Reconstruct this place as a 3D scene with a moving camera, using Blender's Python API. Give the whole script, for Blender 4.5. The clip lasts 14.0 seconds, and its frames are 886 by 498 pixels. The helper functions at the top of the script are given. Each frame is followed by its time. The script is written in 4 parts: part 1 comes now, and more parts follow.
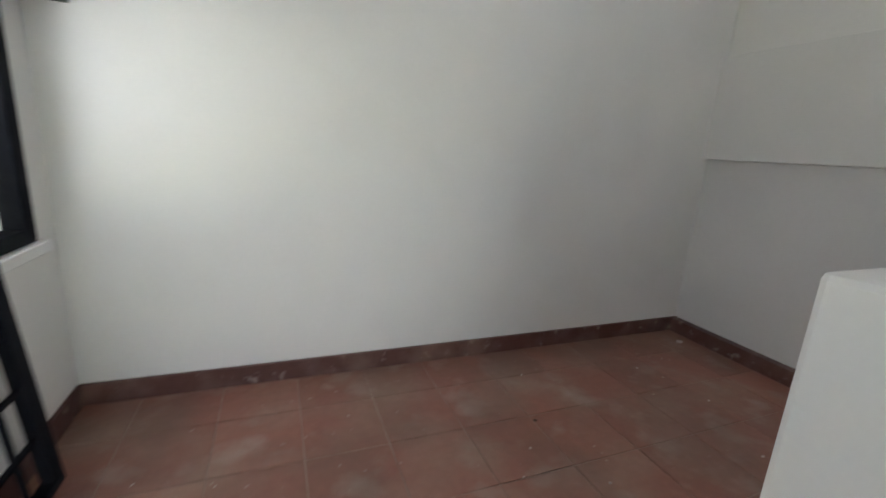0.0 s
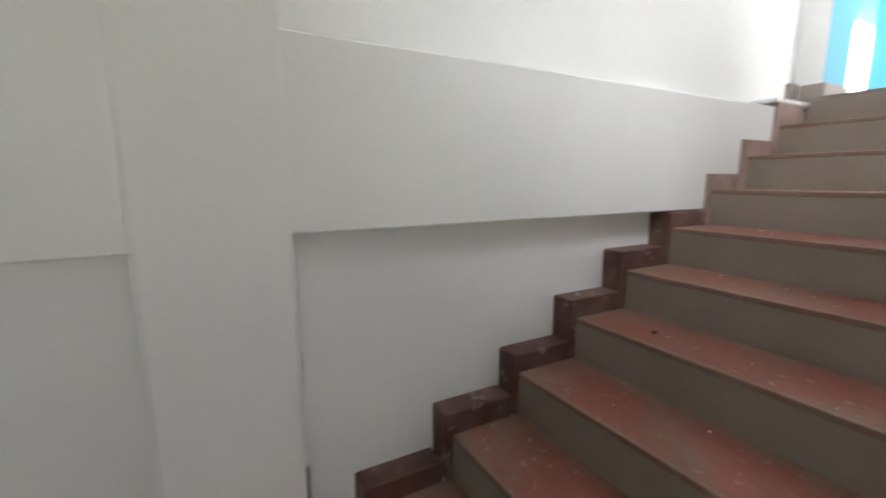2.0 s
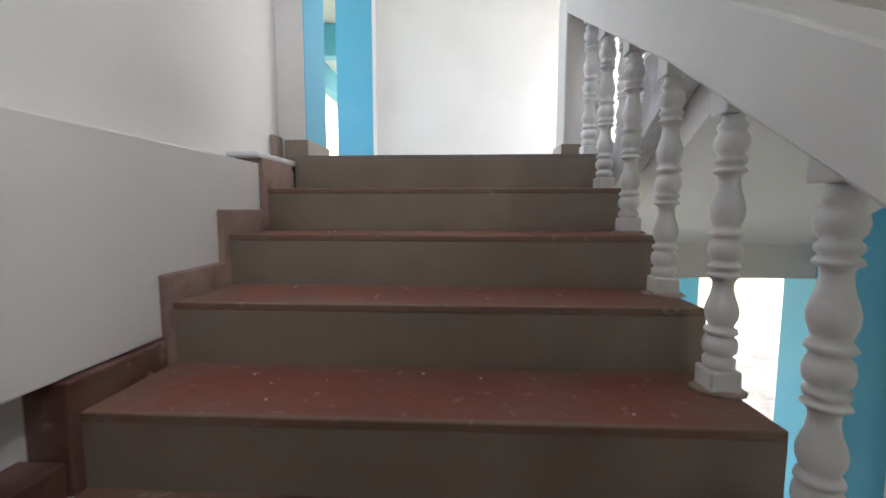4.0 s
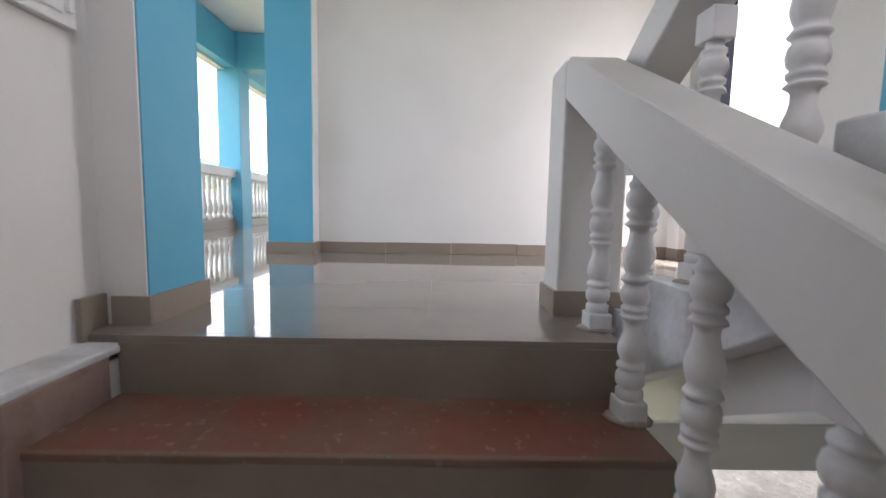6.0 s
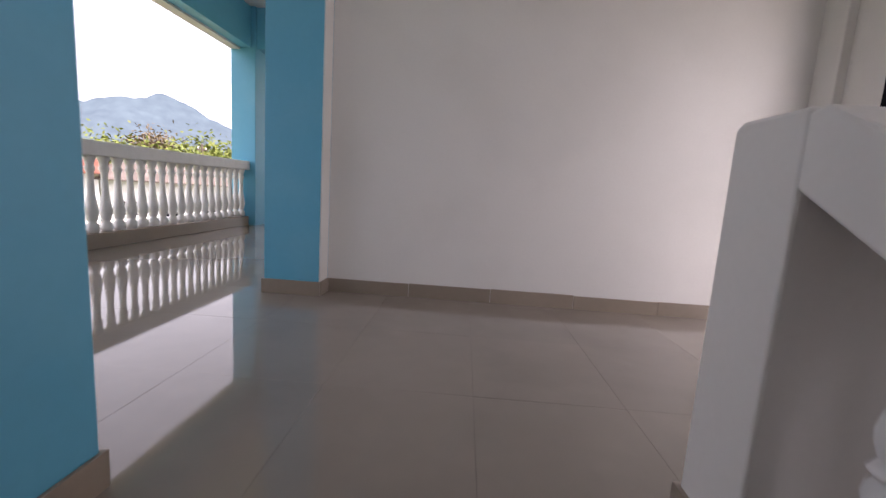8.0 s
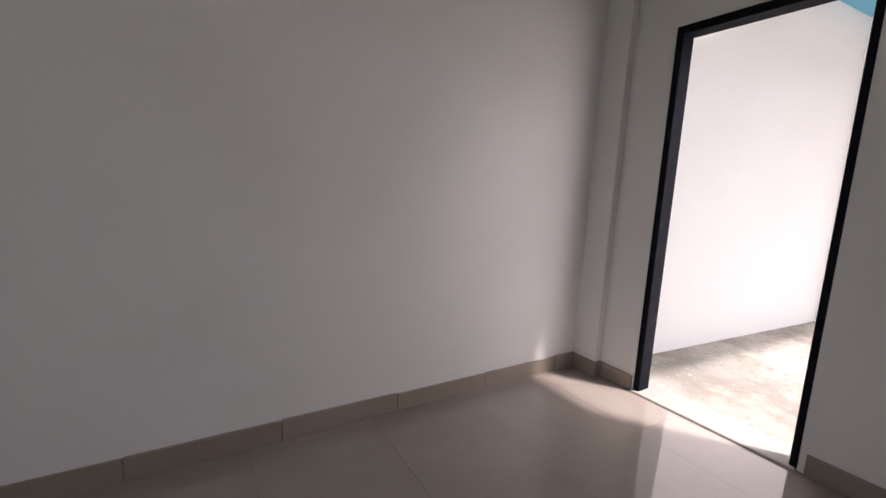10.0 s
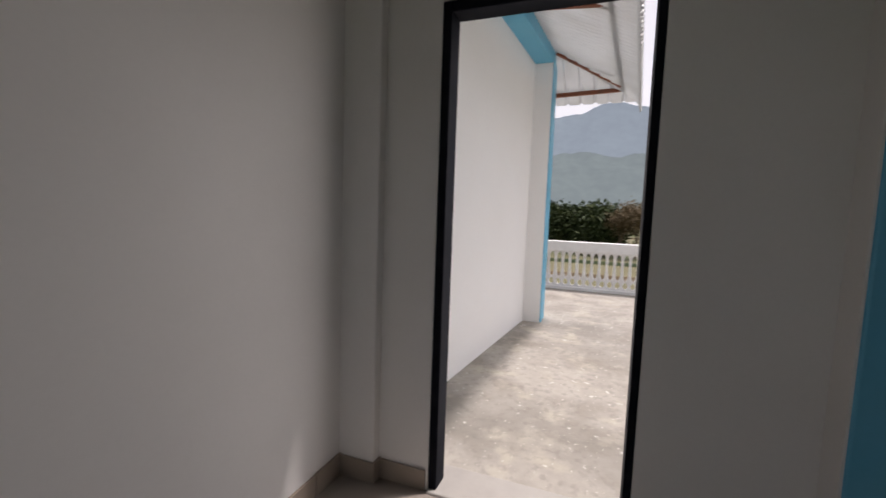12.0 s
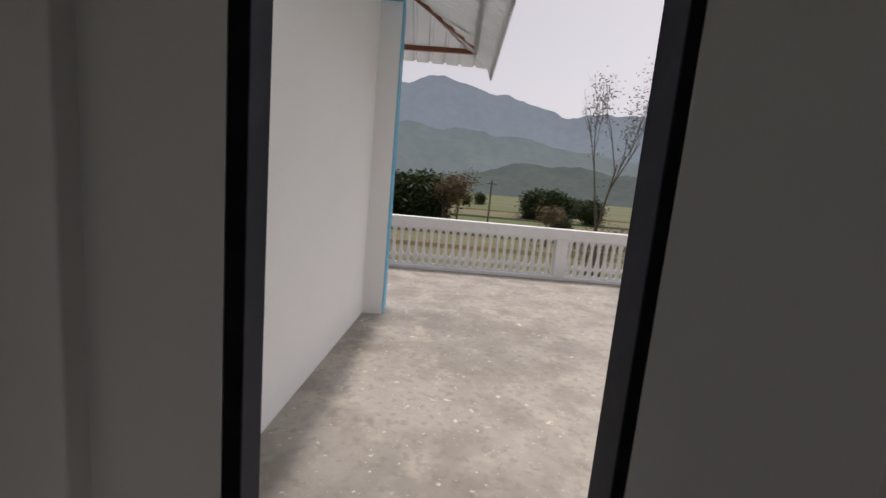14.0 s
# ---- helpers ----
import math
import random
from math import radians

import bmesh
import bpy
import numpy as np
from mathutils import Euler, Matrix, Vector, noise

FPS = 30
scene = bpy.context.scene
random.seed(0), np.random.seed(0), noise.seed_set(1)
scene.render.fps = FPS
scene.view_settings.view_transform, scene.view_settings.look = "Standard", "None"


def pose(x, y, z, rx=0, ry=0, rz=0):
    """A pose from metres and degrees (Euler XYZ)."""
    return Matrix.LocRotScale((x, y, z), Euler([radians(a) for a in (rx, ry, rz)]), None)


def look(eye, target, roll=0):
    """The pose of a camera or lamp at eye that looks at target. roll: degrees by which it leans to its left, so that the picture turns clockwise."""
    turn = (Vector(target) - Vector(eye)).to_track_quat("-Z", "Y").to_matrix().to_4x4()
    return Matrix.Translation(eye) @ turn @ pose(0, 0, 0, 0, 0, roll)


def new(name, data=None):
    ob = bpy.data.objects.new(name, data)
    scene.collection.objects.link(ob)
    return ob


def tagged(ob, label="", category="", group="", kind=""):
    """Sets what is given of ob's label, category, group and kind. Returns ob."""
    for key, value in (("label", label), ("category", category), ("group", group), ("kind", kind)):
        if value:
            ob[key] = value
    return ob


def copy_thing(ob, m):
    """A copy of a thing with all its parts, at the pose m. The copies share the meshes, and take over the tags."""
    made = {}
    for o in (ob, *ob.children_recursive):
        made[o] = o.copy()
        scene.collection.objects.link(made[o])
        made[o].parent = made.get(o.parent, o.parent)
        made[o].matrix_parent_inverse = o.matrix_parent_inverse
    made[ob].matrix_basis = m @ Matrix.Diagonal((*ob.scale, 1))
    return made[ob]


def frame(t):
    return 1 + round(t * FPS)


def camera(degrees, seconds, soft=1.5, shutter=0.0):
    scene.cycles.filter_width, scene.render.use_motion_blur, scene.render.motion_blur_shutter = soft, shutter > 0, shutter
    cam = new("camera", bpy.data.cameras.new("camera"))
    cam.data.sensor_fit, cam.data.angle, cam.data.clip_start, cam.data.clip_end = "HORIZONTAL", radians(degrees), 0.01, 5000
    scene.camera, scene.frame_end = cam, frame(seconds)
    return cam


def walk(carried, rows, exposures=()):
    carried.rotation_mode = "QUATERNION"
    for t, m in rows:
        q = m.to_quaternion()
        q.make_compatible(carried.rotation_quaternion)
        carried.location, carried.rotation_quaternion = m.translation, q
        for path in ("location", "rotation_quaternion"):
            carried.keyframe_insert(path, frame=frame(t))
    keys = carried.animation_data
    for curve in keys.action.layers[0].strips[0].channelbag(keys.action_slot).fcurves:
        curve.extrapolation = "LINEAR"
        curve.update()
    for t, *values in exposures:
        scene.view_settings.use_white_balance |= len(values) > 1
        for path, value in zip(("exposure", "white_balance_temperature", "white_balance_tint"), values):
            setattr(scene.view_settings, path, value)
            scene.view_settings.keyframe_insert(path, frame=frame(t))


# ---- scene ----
cam = camera(93.0, 14.0, soft=1.5, shutter=0.3)
PATH = [
    (0, (2.6, 0.317, 1.149), (1.87, -1.488, 0.692), 3.7),
    (0.2, (2.536, 0.186, 1.179), (1.604, -1.539, 0.782), 3.1),
    (0.5, (2.31, -0.136, 1.245), (1.135, -1.708, 0.858), -0.1),
    (1, (2.073, -0.453, 1.35), (0.387, -1.466, 0.991), -1.2),
    (1.5, (1.752, -0.587, 1.355), (-0.192, -0.413, 0.917), -2.5),
    (2, (1.339, -0.46, 1.388), (-0.392, 0.487, 1.065), -0.2),
    (2.5, (1.054, -0.227, 1.322), (-0.047, 1.433, 1.148), -0.9),
    (3, (0.954, 0.141, 1.327), (0.44, 2.064, 1.135), -1.8),
    (3.5, (0.929, 0.462, 1.514), (0.644, 2.423, 1.245), -1.9),
    (3.6, (0.913, 0.522, 1.545), (0.688, 2.495, 1.307), -0.7),
    (3.7, (0.898, 0.576, 1.561), (0.728, 2.558, 1.36), -0.5),
    (5.8, (1.005, 1.54, 2.235), (1.015, 3.534, 2.083), 1.0),
    (6, (1.006, 1.639, 2.314), (1.026, 3.63, 2.124), 1.1),
    (6.5, (0.948, 1.803, 2.413), (0.861, 3.792, 2.218), 1.4),
    (7, (0.848, 2.039, 2.56), (0.814, 4.018, 2.275), 0.6),
    (7.5, (0.873, 2.27, 2.58), (0.934, 4.257, 2.358), 1.5),
    (8, (0.881, 2.484, 2.7), (0.797, 4.462, 2.419), 3.7),
    (8.3, (0.851, 2.666, 2.791), (0.85, 4.643, 2.487), 3.3),
    (8.5, (0.815, 2.688, 2.888), (0.959, 4.671, 2.675), 2.6),
    (10.8, (0.766, 3.995, 3.158), (2.076, 5.470, 2.824), 1.4),
    (11, (0.878, 4.035, 3.168), (2.247, 5.461, 2.866), -0.1),
    (11.5, (1.142, 4.165, 3.194), (2.728, 5.351, 2.915), 0.3),
    (12, (1.446, 4.35, 3.194), (3.305, 5.067, 3.018), 2.0),
    (12.5, (1.689, 4.446, 3.171), (3.615, 4.95, 2.98), 1.5),
    (13, (1.977, 4.47, 3.26), (3.92, 4.92, 3.106), 3.2),
    (13.5, (2.224, 4.586, 3.253), (4.196, 4.801, 3.001), 1.9),
    (14, (2.359, 4.667, 3.27), (4.336, 4.582, 2.98), 5.2),
]
EXPOSURES = [(0.0, 3.45, 6050, 12), (0.5, 3.95, 6050, 13), (1.0, 4.1, 6100, 13), (1.5, 4.35, 6100, 12), (2.5, 3.3, 6200, 10), (3.0, 3.25, 6200, 10), (3.5, 3.05, 6250, 12), (5.8, 2.2, 6300, 18), (6.5, 1.95, 6350, 21), (7.5, 1.5, 6500, 25), (8.0, 1.2, 6600, 28), (8.5, 1.05, 6650, 29), (10.8, 0.3, 6650, 22), (12.0, -0.25, 6650, 20), (14.0, -0.8, 6650, 19)]
walk(cam, [(t, look(eye, target, roll)) for t, eye, target, roll in PATH], EXPOSURES)

# ---- sizes, in metres ----
R, T, N = 0.19, 0.328, 10          # riser, tread, risers in a flight
F = R * N                          # upper floor above the half landing
GROUND = -F                        # ground floor
TOP = F + 3.45                     # ceiling of the upper floor
WELL = TOP + 2.3                    # ceiling of the stairwell
YB, YW = -1.7, 5.5                 # back wall of the landing, long wall of the hall
XE = 3.165                         # door wall of the hall
FLIGHT = 1.6                       # width of the flight
TZ = F - 0.131                      # terrace
TILE = 0.6

# ---- sky and sun ----
SUN_DIR = Vector((0.25, -0.355, 1.0)).normalized()   # towards the sun
world = bpy.data.worlds.new("sky")
scene.world = world
world.use_nodes = True
wn = world.node_tree.nodes
wn.clear()
sky = wn.new("ShaderNodeTexSky")
sky.sky_type = "NISHITA"
sky.sun_disc = False
sky.sun_elevation = math.asin(SUN_DIR.z)
sky.sun_rotation = math.atan2(SUN_DIR.x, SUN_DIR.y)
sky.air_density, sky.dust_density = 1.0, 2.5
bg = wn.new("ShaderNodeBackground")
bg.inputs["Strength"].default_value = 0.15
wout = wn.new("ShaderNodeOutputWorld")
haze = wn.new("ShaderNodeHueSaturation")      # a hazy, nearly white sky
haze.inputs["Saturation"].default_value = 0.16
haze.inputs["Value"].default_value = 1.5
world.node_tree.links.new(sky.outputs[0], haze.inputs["Color"])
world.node_tree.links.new(haze.outputs[0], bg.inputs["Color"])
world.node_tree.links.new(bg.outputs[0], wout.inputs["Surface"])


def sun_lamp():
    data = bpy.data.lights.new("sun", "SUN")
    data.energy, data.angle, data.color = 4.6, radians(3.5), (1.0, 0.965, 0.92)
    ob = new("sun", data)
    ob.matrix_world = look(tuple(SUN_DIR * 60), (0, 0, 0))


def area_lamp(name, eye, target, sx, sy, watts, color=(1, 1, 1)):
    data = bpy.data.lights.new(name, "AREA")
    data.shape, data.size, data.size_y, data.energy, data.color = "RECTANGLE", sx, sy, watts, color
    ob = new(name, data)
    ob.matrix_world = look(eye, target)
    return ob


sun_lamp()
# sky light that enters by the openings
area_lamp("sky_light_landing_window", (3.44, -0.80, 1.72), (0.3, -0.7, 0.9), 1.0, 1.0, 2.6, (0.97, 0.99, 1.0))
# added lamp in an assumed, unseen upper opening; brightens the stair from above
area_lamp("sky_light_added_window", (3.44, -0.65, 5.6), (0.0, 0.9, 2.6), 1.5, 1.9, 28, (0.97, 0.98, 1.0))
area_lamp("sky_light_door", (3.34, 4.6, F + 1.1), (1.0, 4.6, F + 0.9), 0.7, 1.9, 5.5, (1.0, 0.96, 0.90))
area_lamp("sky_light_ground_opening", (3.3, 4.45, -0.2), (0.8, 1.2, 0.6), 1.6, 2.2, 4.0, (1.0, 0.99, 0.97))


# ---- materials ----
def material(name, base, rough=0.6, metal=0.0, grain=0.06, scale=40.0, stain=None, stain_scale=1.5, stain_amount=0.0,
             bump=0.15, coat=0.0, vary=0.0, bump_scale=None, distance=0.004):
    """A surface with two scales of variation: fine grain and broad stains, and a fine relief."""
    m = bpy.data.materials.new(name)
    m.use_nodes = True
    nt = m.node_tree
    n, l = nt.nodes, nt.links
    b = n["Principled BSDF"]
    co = n.new("ShaderNodeTexCoord")
    fine = n.new("ShaderNodeTexNoise")
    fine.inputs["Scale"].default_value, fine.inputs["Detail"].default_value = scale, 5
    broad = n.new("ShaderNodeTexNoise")
    broad.inputs["Scale"].default_value, broad.inputs["Detail"].default_value = stain_scale, 6
    geo = n.new("ShaderNodeNewGeometry")
    l.new(geo.outputs["Position"], fine.inputs["Vector"])
    l.new(geo.outputs["Position"], broad.inputs["Vector"])
    mul = n.new("ShaderNodeMapRange")
    mul.inputs["To Min"].default_value, mul.inputs["To Max"].default_value = 1 - grain, 1 + grain
    l.new(fine.outputs["Fac"], mul.inputs["Value"])
    ramp = n.new("ShaderNodeMapRange")
    ramp.inputs["From Min"].default_value, ramp.inputs["From Max"].default_value = 0.45, 0.72
    ramp.inputs["To Max"].default_value = stain_amount
    l.new(broad.outputs["Fac"], ramp.inputs["Value"])
    mix = n.new("ShaderNodeMix")
    mix.data_type = "RGBA"
    mix.inputs["A"].default_value = (*base, 1)
    mix.inputs["B"].default_value = (*(stain or base), 1)
    l.new(ramp.outputs["Result"], mix.inputs["Factor"])
    hue = n.new("ShaderNodeHueSaturation")
    l.new(mix.outputs["Result"], hue.inputs["Color"])
    if vary:
        info = n.new("ShaderNodeObjectInfo")
        vr = n.new("ShaderNodeMapRange")
        vr.inputs["To Min"].default_value, vr.inputs["To Max"].default_value = 1 - vary, 1 + vary
        l.new(info.outputs["Random"], vr.inputs["Value"])
        both = n.new("ShaderNodeMath")
        both.operation = "MULTIPLY"
        l.new(vr.outputs["Result"], both.inputs[0])
        l.new(mul.outputs["Result"], both.inputs[1])
        l.new(both.outputs[0], hue.inputs["Value"])
    else:
        l.new(mul.outputs["Result"], hue.inputs["Value"])
    l.new(hue.outputs["Color"], b.inputs["Base Color"])
    b.inputs["Metallic"].default_value = metal
    rr = n.new("ShaderNodeMapRange")
    rr.inputs["To Min"].default_value, rr.inputs["To Max"].default_value = max(rough - 0.08, 0.02), min(rough + 0.1, 1)
    l.new(broad.outputs["Fac"], rr.inputs["Value"])
    l.new(rr.outputs["Result"], b.inputs["Roughness"])
    b.inputs["Coat Weight"].default_value = coat
    b.inputs["Coat Roughness"].default_value = 0.05
    if bump:
        bp = n.new("ShaderNodeBump")
        bp.inputs["Strength"].default_value, bp.inputs["Distance"].default_value = bump, distance
        src = fine
        if bump_scale:
            src = n.new("ShaderNodeTexNoise")
            src.inputs["Scale"].default_value, src.inputs["Detail"].default_value = bump_scale, 4
            l.new(geo.outputs["Position"], src.inputs["Vector"])
        l.new(src.outputs["Fac"], bp.inputs["Height"])
        l.new(bp.outputs["Normal"], b.inputs["Normal"])
    return m


def speckled(m, spot, scale, low, high, amount=1.0, detail=3):
    """Lays small irregular flecks over a material's colour."""
    nt = m.node_tree
    n, l = nt.nodes, nt.links
    b = n["Principled BSDF"]
    old = b.inputs["Base Color"].links[0].from_socket
    geo = n.new("ShaderNodeNewGeometry")
    tex = n.new("ShaderNodeTexNoise")
    tex.inputs["Scale"].default_value, tex.inputs["Detail"].default_value = scale, detail
    l.new(geo.outputs["Position"], tex.inputs["Vector"])
    mr = n.new("ShaderNodeMapRange")
    mr.inputs["From Min"].default_value, mr.inputs["From Max"].default_value = low, high
    mr.inputs["To Max"].default_value = amount
    l.new(tex.outputs["Fac"], mr.inputs["Value"])
    mix = n.new("ShaderNodeMix")
    mix.data_type = "RGBA"
    mix.inputs["B"].default_value = (*spot, 1)
    l.new(mr.outputs["Result"], mix.inputs["Factor"])
    l.new(old, mix.inputs["A"])
    l.new(mix.outputs["Result"], b.inputs["Base Color"])
    return m


WHITE = material("white_wall_paint", (0.76, 0.75, 0.73), 0.55, grain=0.025, scale=60, stain=(0.66, 0.65, 0.63), stain_amount=0.5, bump=0.25, bump_scale=9, distance=0.004)
# a little darker than WHITE: beams, column and lower panels of the stair wall
OFFWHITE = material("slightly_darker_white_wall", (0.735, 0.725, 0.71), 0.6, grain=0.03, scale=60, stain=(0.64, 0.63, 0.61), stain_amount=0.5, stain_scale=1.2, bump=0.3, bump_scale=9)
# white raised above WHITE so that the shaded outer wall comes out brighter
LIFTED_WHITE = material("lifted_white_outer_wall", (0.86, 0.86, 0.85), 0.6, grain=0.03, scale=50, stain=(0.83, 0.828, 0.815), stain_amount=0.5, bump=0.25, bump_scale=12)
TRIM = material("white_baluster_paint", (0.78, 0.78, 0.78), 0.5, grain=0.04, scale=55, stain=(0.62, 0.62, 0.61), stain_amount=0.3, stain_scale=9, bump=0.35, bump_scale=70, distance=0.003)
MORTAR = material("rough_pale_mortar", (0.40, 0.34, 0.29), 0.9, grain=0.2, scale=40, stain=(0.24, 0.17, 0.13), stain_amount=0.8, stain_scale=14, bump=0.5, bump_scale=60)
ROUGHWHITE = material("rough_whitewash", (0.74, 0.75, 0.77), 0.8, grain=0.1, scale=22, stain=(0.36, 0.35, 0.34), stain_amount=0.7, stain_scale=5, bump=0.6, bump_scale=18, distance=0.012)
BLUE = material("sky_blue_paint", (0.10, 0.42, 0.62), 0.45, grain=0.04, scale=30, stain=(0.16, 0.47, 0.64), stain_amount=0.5, stain_scale=2.5, bump=0.15, bump_scale=12)
RED = material("red_oxide_tile", (0.265, 0.112, 0.080), 0.5, grain=0.16, scale=25, stain=(0.29, 0.19, 0.14), stain_amount=0.9, stain_scale=2.6, bump=0.3, vary=0.12)
speckled(RED, (0.52, 0.45, 0.40), 26, 0.70, 0.76, 0.8)
DUSTY = material("dusty_red_oxide_tread", (0.225, 0.072, 0.048), 0.55, grain=0.15, scale=25, stain=(0.19, 0.12, 0.085), stain_amount=0.9, stain_scale=3.2, bump=0.3)
speckled(DUSTY, (0.55, 0.48, 0.42), 34, 0.72, 0.78, 0.8)


def dusted(m, dust):
    """Grey dust that gathers at the back and the wall end of each tread, with a ragged edge."""
    n, l = m.node_tree.nodes, m.node_tree.links
    bs = n["Principled BSDF"]
    old = bs.inputs["Base Color"].links[0].from_socket
    geo = n.new("ShaderNodeNewGeometry")
    sep = n.new("ShaderNodeSeparateXYZ")
    l.new(geo.outputs["Position"], sep.inputs[0])
    tex = n.new("ShaderNodeTexNoise")
    tex.inputs["Scale"].default_value, tex.inputs["Detail"].default_value = 9, 6
    l.new(geo.outputs["Position"], tex.inputs["Vector"])

    def math_node(op, a, c):
        q = n.new("ShaderNodeMath")
        q.operation = op
        for s, v in zip(q.inputs, (a, c)):
            if isinstance(v, (int, float)):
                s.default_value = v
            else:
                l.new(v, s)
        return q.outputs[0]

    back = math_node("FRACT", math_node("DIVIDE", sep.outputs["Y"], T), 0)
    back = math_node("MULTIPLY", math_node("SUBTRACT", back, 0.74), 3.6)
    wall = math_node("MULTIPLY", math_node("SUBTRACT", 0.22, sep.outputs["X"]), 3.0)
    far = math_node("MULTIPLY", math_node("SUBTRACT", sep.outputs["X"], 1.38), 3.0)
    most = math_node("MAXIMUM", math_node("MAXIMUM", back, wall), far)
    amount = n.new("ShaderNodeMapRange")
    amount.inputs["From Min"].default_value, amount.inputs["From Max"].default_value = 0.15, 0.95
    amount.inputs["To Max"].default_value = 0.85
    l.new(math_node("ADD", most, math_node("MULTIPLY", math_node("SUBTRACT", tex.outputs["Fac"], 0.45), 1.6)), amount.inputs["Value"])
    mix = n.new("ShaderNodeMix")
    mix.data_type = "RGBA"
    mix.inputs["B"].default_value = (*dust, 1)
    l.new(amount.outputs["Result"], mix.inputs["Factor"])
    l.new(old, mix.inputs["A"])
    l.new(mix.outputs["Result"], bs.inputs["Base Color"])


dusted(DUSTY, (0.20, 0.145, 0.108))
speckled(DUSTY, (0.42, 0.34, 0.29), 30, 0.62, 0.74, 0.5, 10)
SKIRTRED = material("dark_red_skirting", (0.09, 0.034, 0.027), 0.55, grain=0.2, scale=30, stain=(0.2, 0.13, 0.11), stain_amount=0.6, stain_scale=6, bump=0.4)
speckled(SKIRTRED, (0.42, 0.35, 0.31), 16, 0.61, 0.70, 0.6, 9)
speckled(SKIRTRED, (0.20, 0.12, 0.09), 4, 0.50, 0.66, 0.7, 8)
# red skirting whose colour is paled for white drips and stair head flare
FLARED_SKIRT = material("flared_drip_skirting", (0.34, 0.24, 0.21), 0.75, grain=0.12, scale=25, stain=(0.16, 0.085, 0.07), stain_amount=0.8, stain_scale=7, bump=0.5, bump_scale=30)
RISER = material("grey_riser_tile", (0.26, 0.215, 0.175), 0.38, grain=0.07, scale=30, stain=(0.19, 0.15, 0.115), stain_amount=0.6, stain_scale=3, bump=0.1)
GLOSS = material("polished_beige_tile", (0.27, 0.235, 0.205), 0.07, grain=0.03, scale=12, stain=(0.22, 0.19, 0.165), stain_amount=0.5, stain_scale=2.2, bump=0.03, vary=0.03, bump_scale=3, distance=0.002)
POLISH = next(k for k in GLOSS.node_tree.links if k.to_socket.name == "Roughness").from_node
POLISH.inputs["To Min"].default_value, POLISH.inputs["To Max"].default_value = 0.02, 0.06
GLOSS.node_tree.nodes["Principled BSDF"].inputs["Specular IOR Level"].default_value = 0.75
PALEGROUT = material("pale_dusty_grout", (0.36, 0.28, 0.225), 0.9, grain=0.3, scale=30, stain=(0.18, 0.11, 0.085), stain_amount=0.9, stain_scale=4)
GROUT = material("tile_grout", (0.19, 0.165, 0.14), 0.6)
SKIRT = material("beige_skirting_tile", (0.29, 0.24, 0.195), 0.3, grain=0.05, scale=30, stain=(0.24, 0.195, 0.16), stain_amount=0.5, bump=0.08, vary=0.05)
CONCRETE = material("weathered_concrete", (0.355, 0.33, 0.29), 0.85, grain=0.16, scale=14, stain=(0.28, 0.258, 0.222), stain_amount=0.8, stain_scale=1.1, bump=0.5, bump_scale=40, distance=0.006)
speckled(CONCRETE, (0.16, 0.148, 0.13), 0.55, 0.50, 0.66, 0.65, 9)
speckled(CONCRETE, (0.20, 0.18, 0.15), 2.4, 0.48, 0.66, 0.6, 11)
speckled(CONCRETE, (0.46, 0.42, 0.34), 3.6, 0.55, 0.72, 0.6, 11)
speckled(CONCRETE, (0.17, 0.158, 0.14), 16, 0.52, 0.66, 0.4, 11)
speckled(CONCRETE, (0.60, 0.57, 0.50), 30, 0.66, 0.71, 0.8, 6)
speckled(CONCRETE, (0.62, 0.59, 0.53), 9, 0.66, 0.70, 0.8, 8)
PLAINCON = material("cement_plaster", (0.34, 0.325, 0.30), 0.85, grain=0.1, scale=14, stain=(0.27, 0.25, 0.23), stain_amount=0.6, bump=0.4, bump_scale=25)
NAVY = material("black_steel_paint", (0.007, 0.008, 0.012), 0.7, metal=0.0, grain=0.2, scale=60, stain=(0.025, 0.025, 0.03), stain_amount=0.4, stain_scale=12, bump=0.1)
speckled(RED, (0.33, 0.24, 0.19), 5, 0.56, 0.68, 0.55, 8)
speckled(RED, (0.42, 0.34, 0.28), 3.1, 0.60, 0.72, 0.55, 12)
speckled(RED, (0.15, 0.095, 0.07), 1.6, 0.50, 0.66, 0.6, 10)
speckled(GLOSS, (0.34, 0.305, 0.27), 2.6, 0.56, 0.74, 0.25, 12)
NAVY.node_tree.nodes["Principled BSDF"].inputs["Specular IOR Level"].default_value = 0.06
RUST = material("red_oxide_steel", (0.24, 0.075, 0.035), 0.6, grain=0.2, scale=35, stain=(0.12, 0.05, 0.03), stain_amount=0.8, stain_scale=6, bump=0.2)
SHEET = material("galvanised_sheet", (0.62, 0.63, 0.63), 0.4, metal=0.25, grain=0.06, scale=8, stain=(0.5, 0.5, 0.48), stain_amount=0.6, stain_scale=2, bump=0.05)
CEIL = material("white_ceiling_paint", (0.82, 0.82, 0.81), 0.7, grain=0.02, scale=40, stain=(0.74, 0.74, 0.73), stain_amount=0.4, bump=0.15, bump_scale=10)


# ---- building helpers ----
def add_box(bm, x0, x1, y0, y1, z0, z1):
    v = [bm.verts.new((x, y, z)) for z in (z0, z1) for y in (y0, y1) for x in (x0, x1)]
    for f in ((0, 2, 3, 1), (4, 5, 7, 6), (0, 1, 5, 4), (2, 6, 7, 3), (0, 4, 6, 2), (1, 3, 7, 5)):
        bm.faces.new([v[i] for i in f])
    return bm


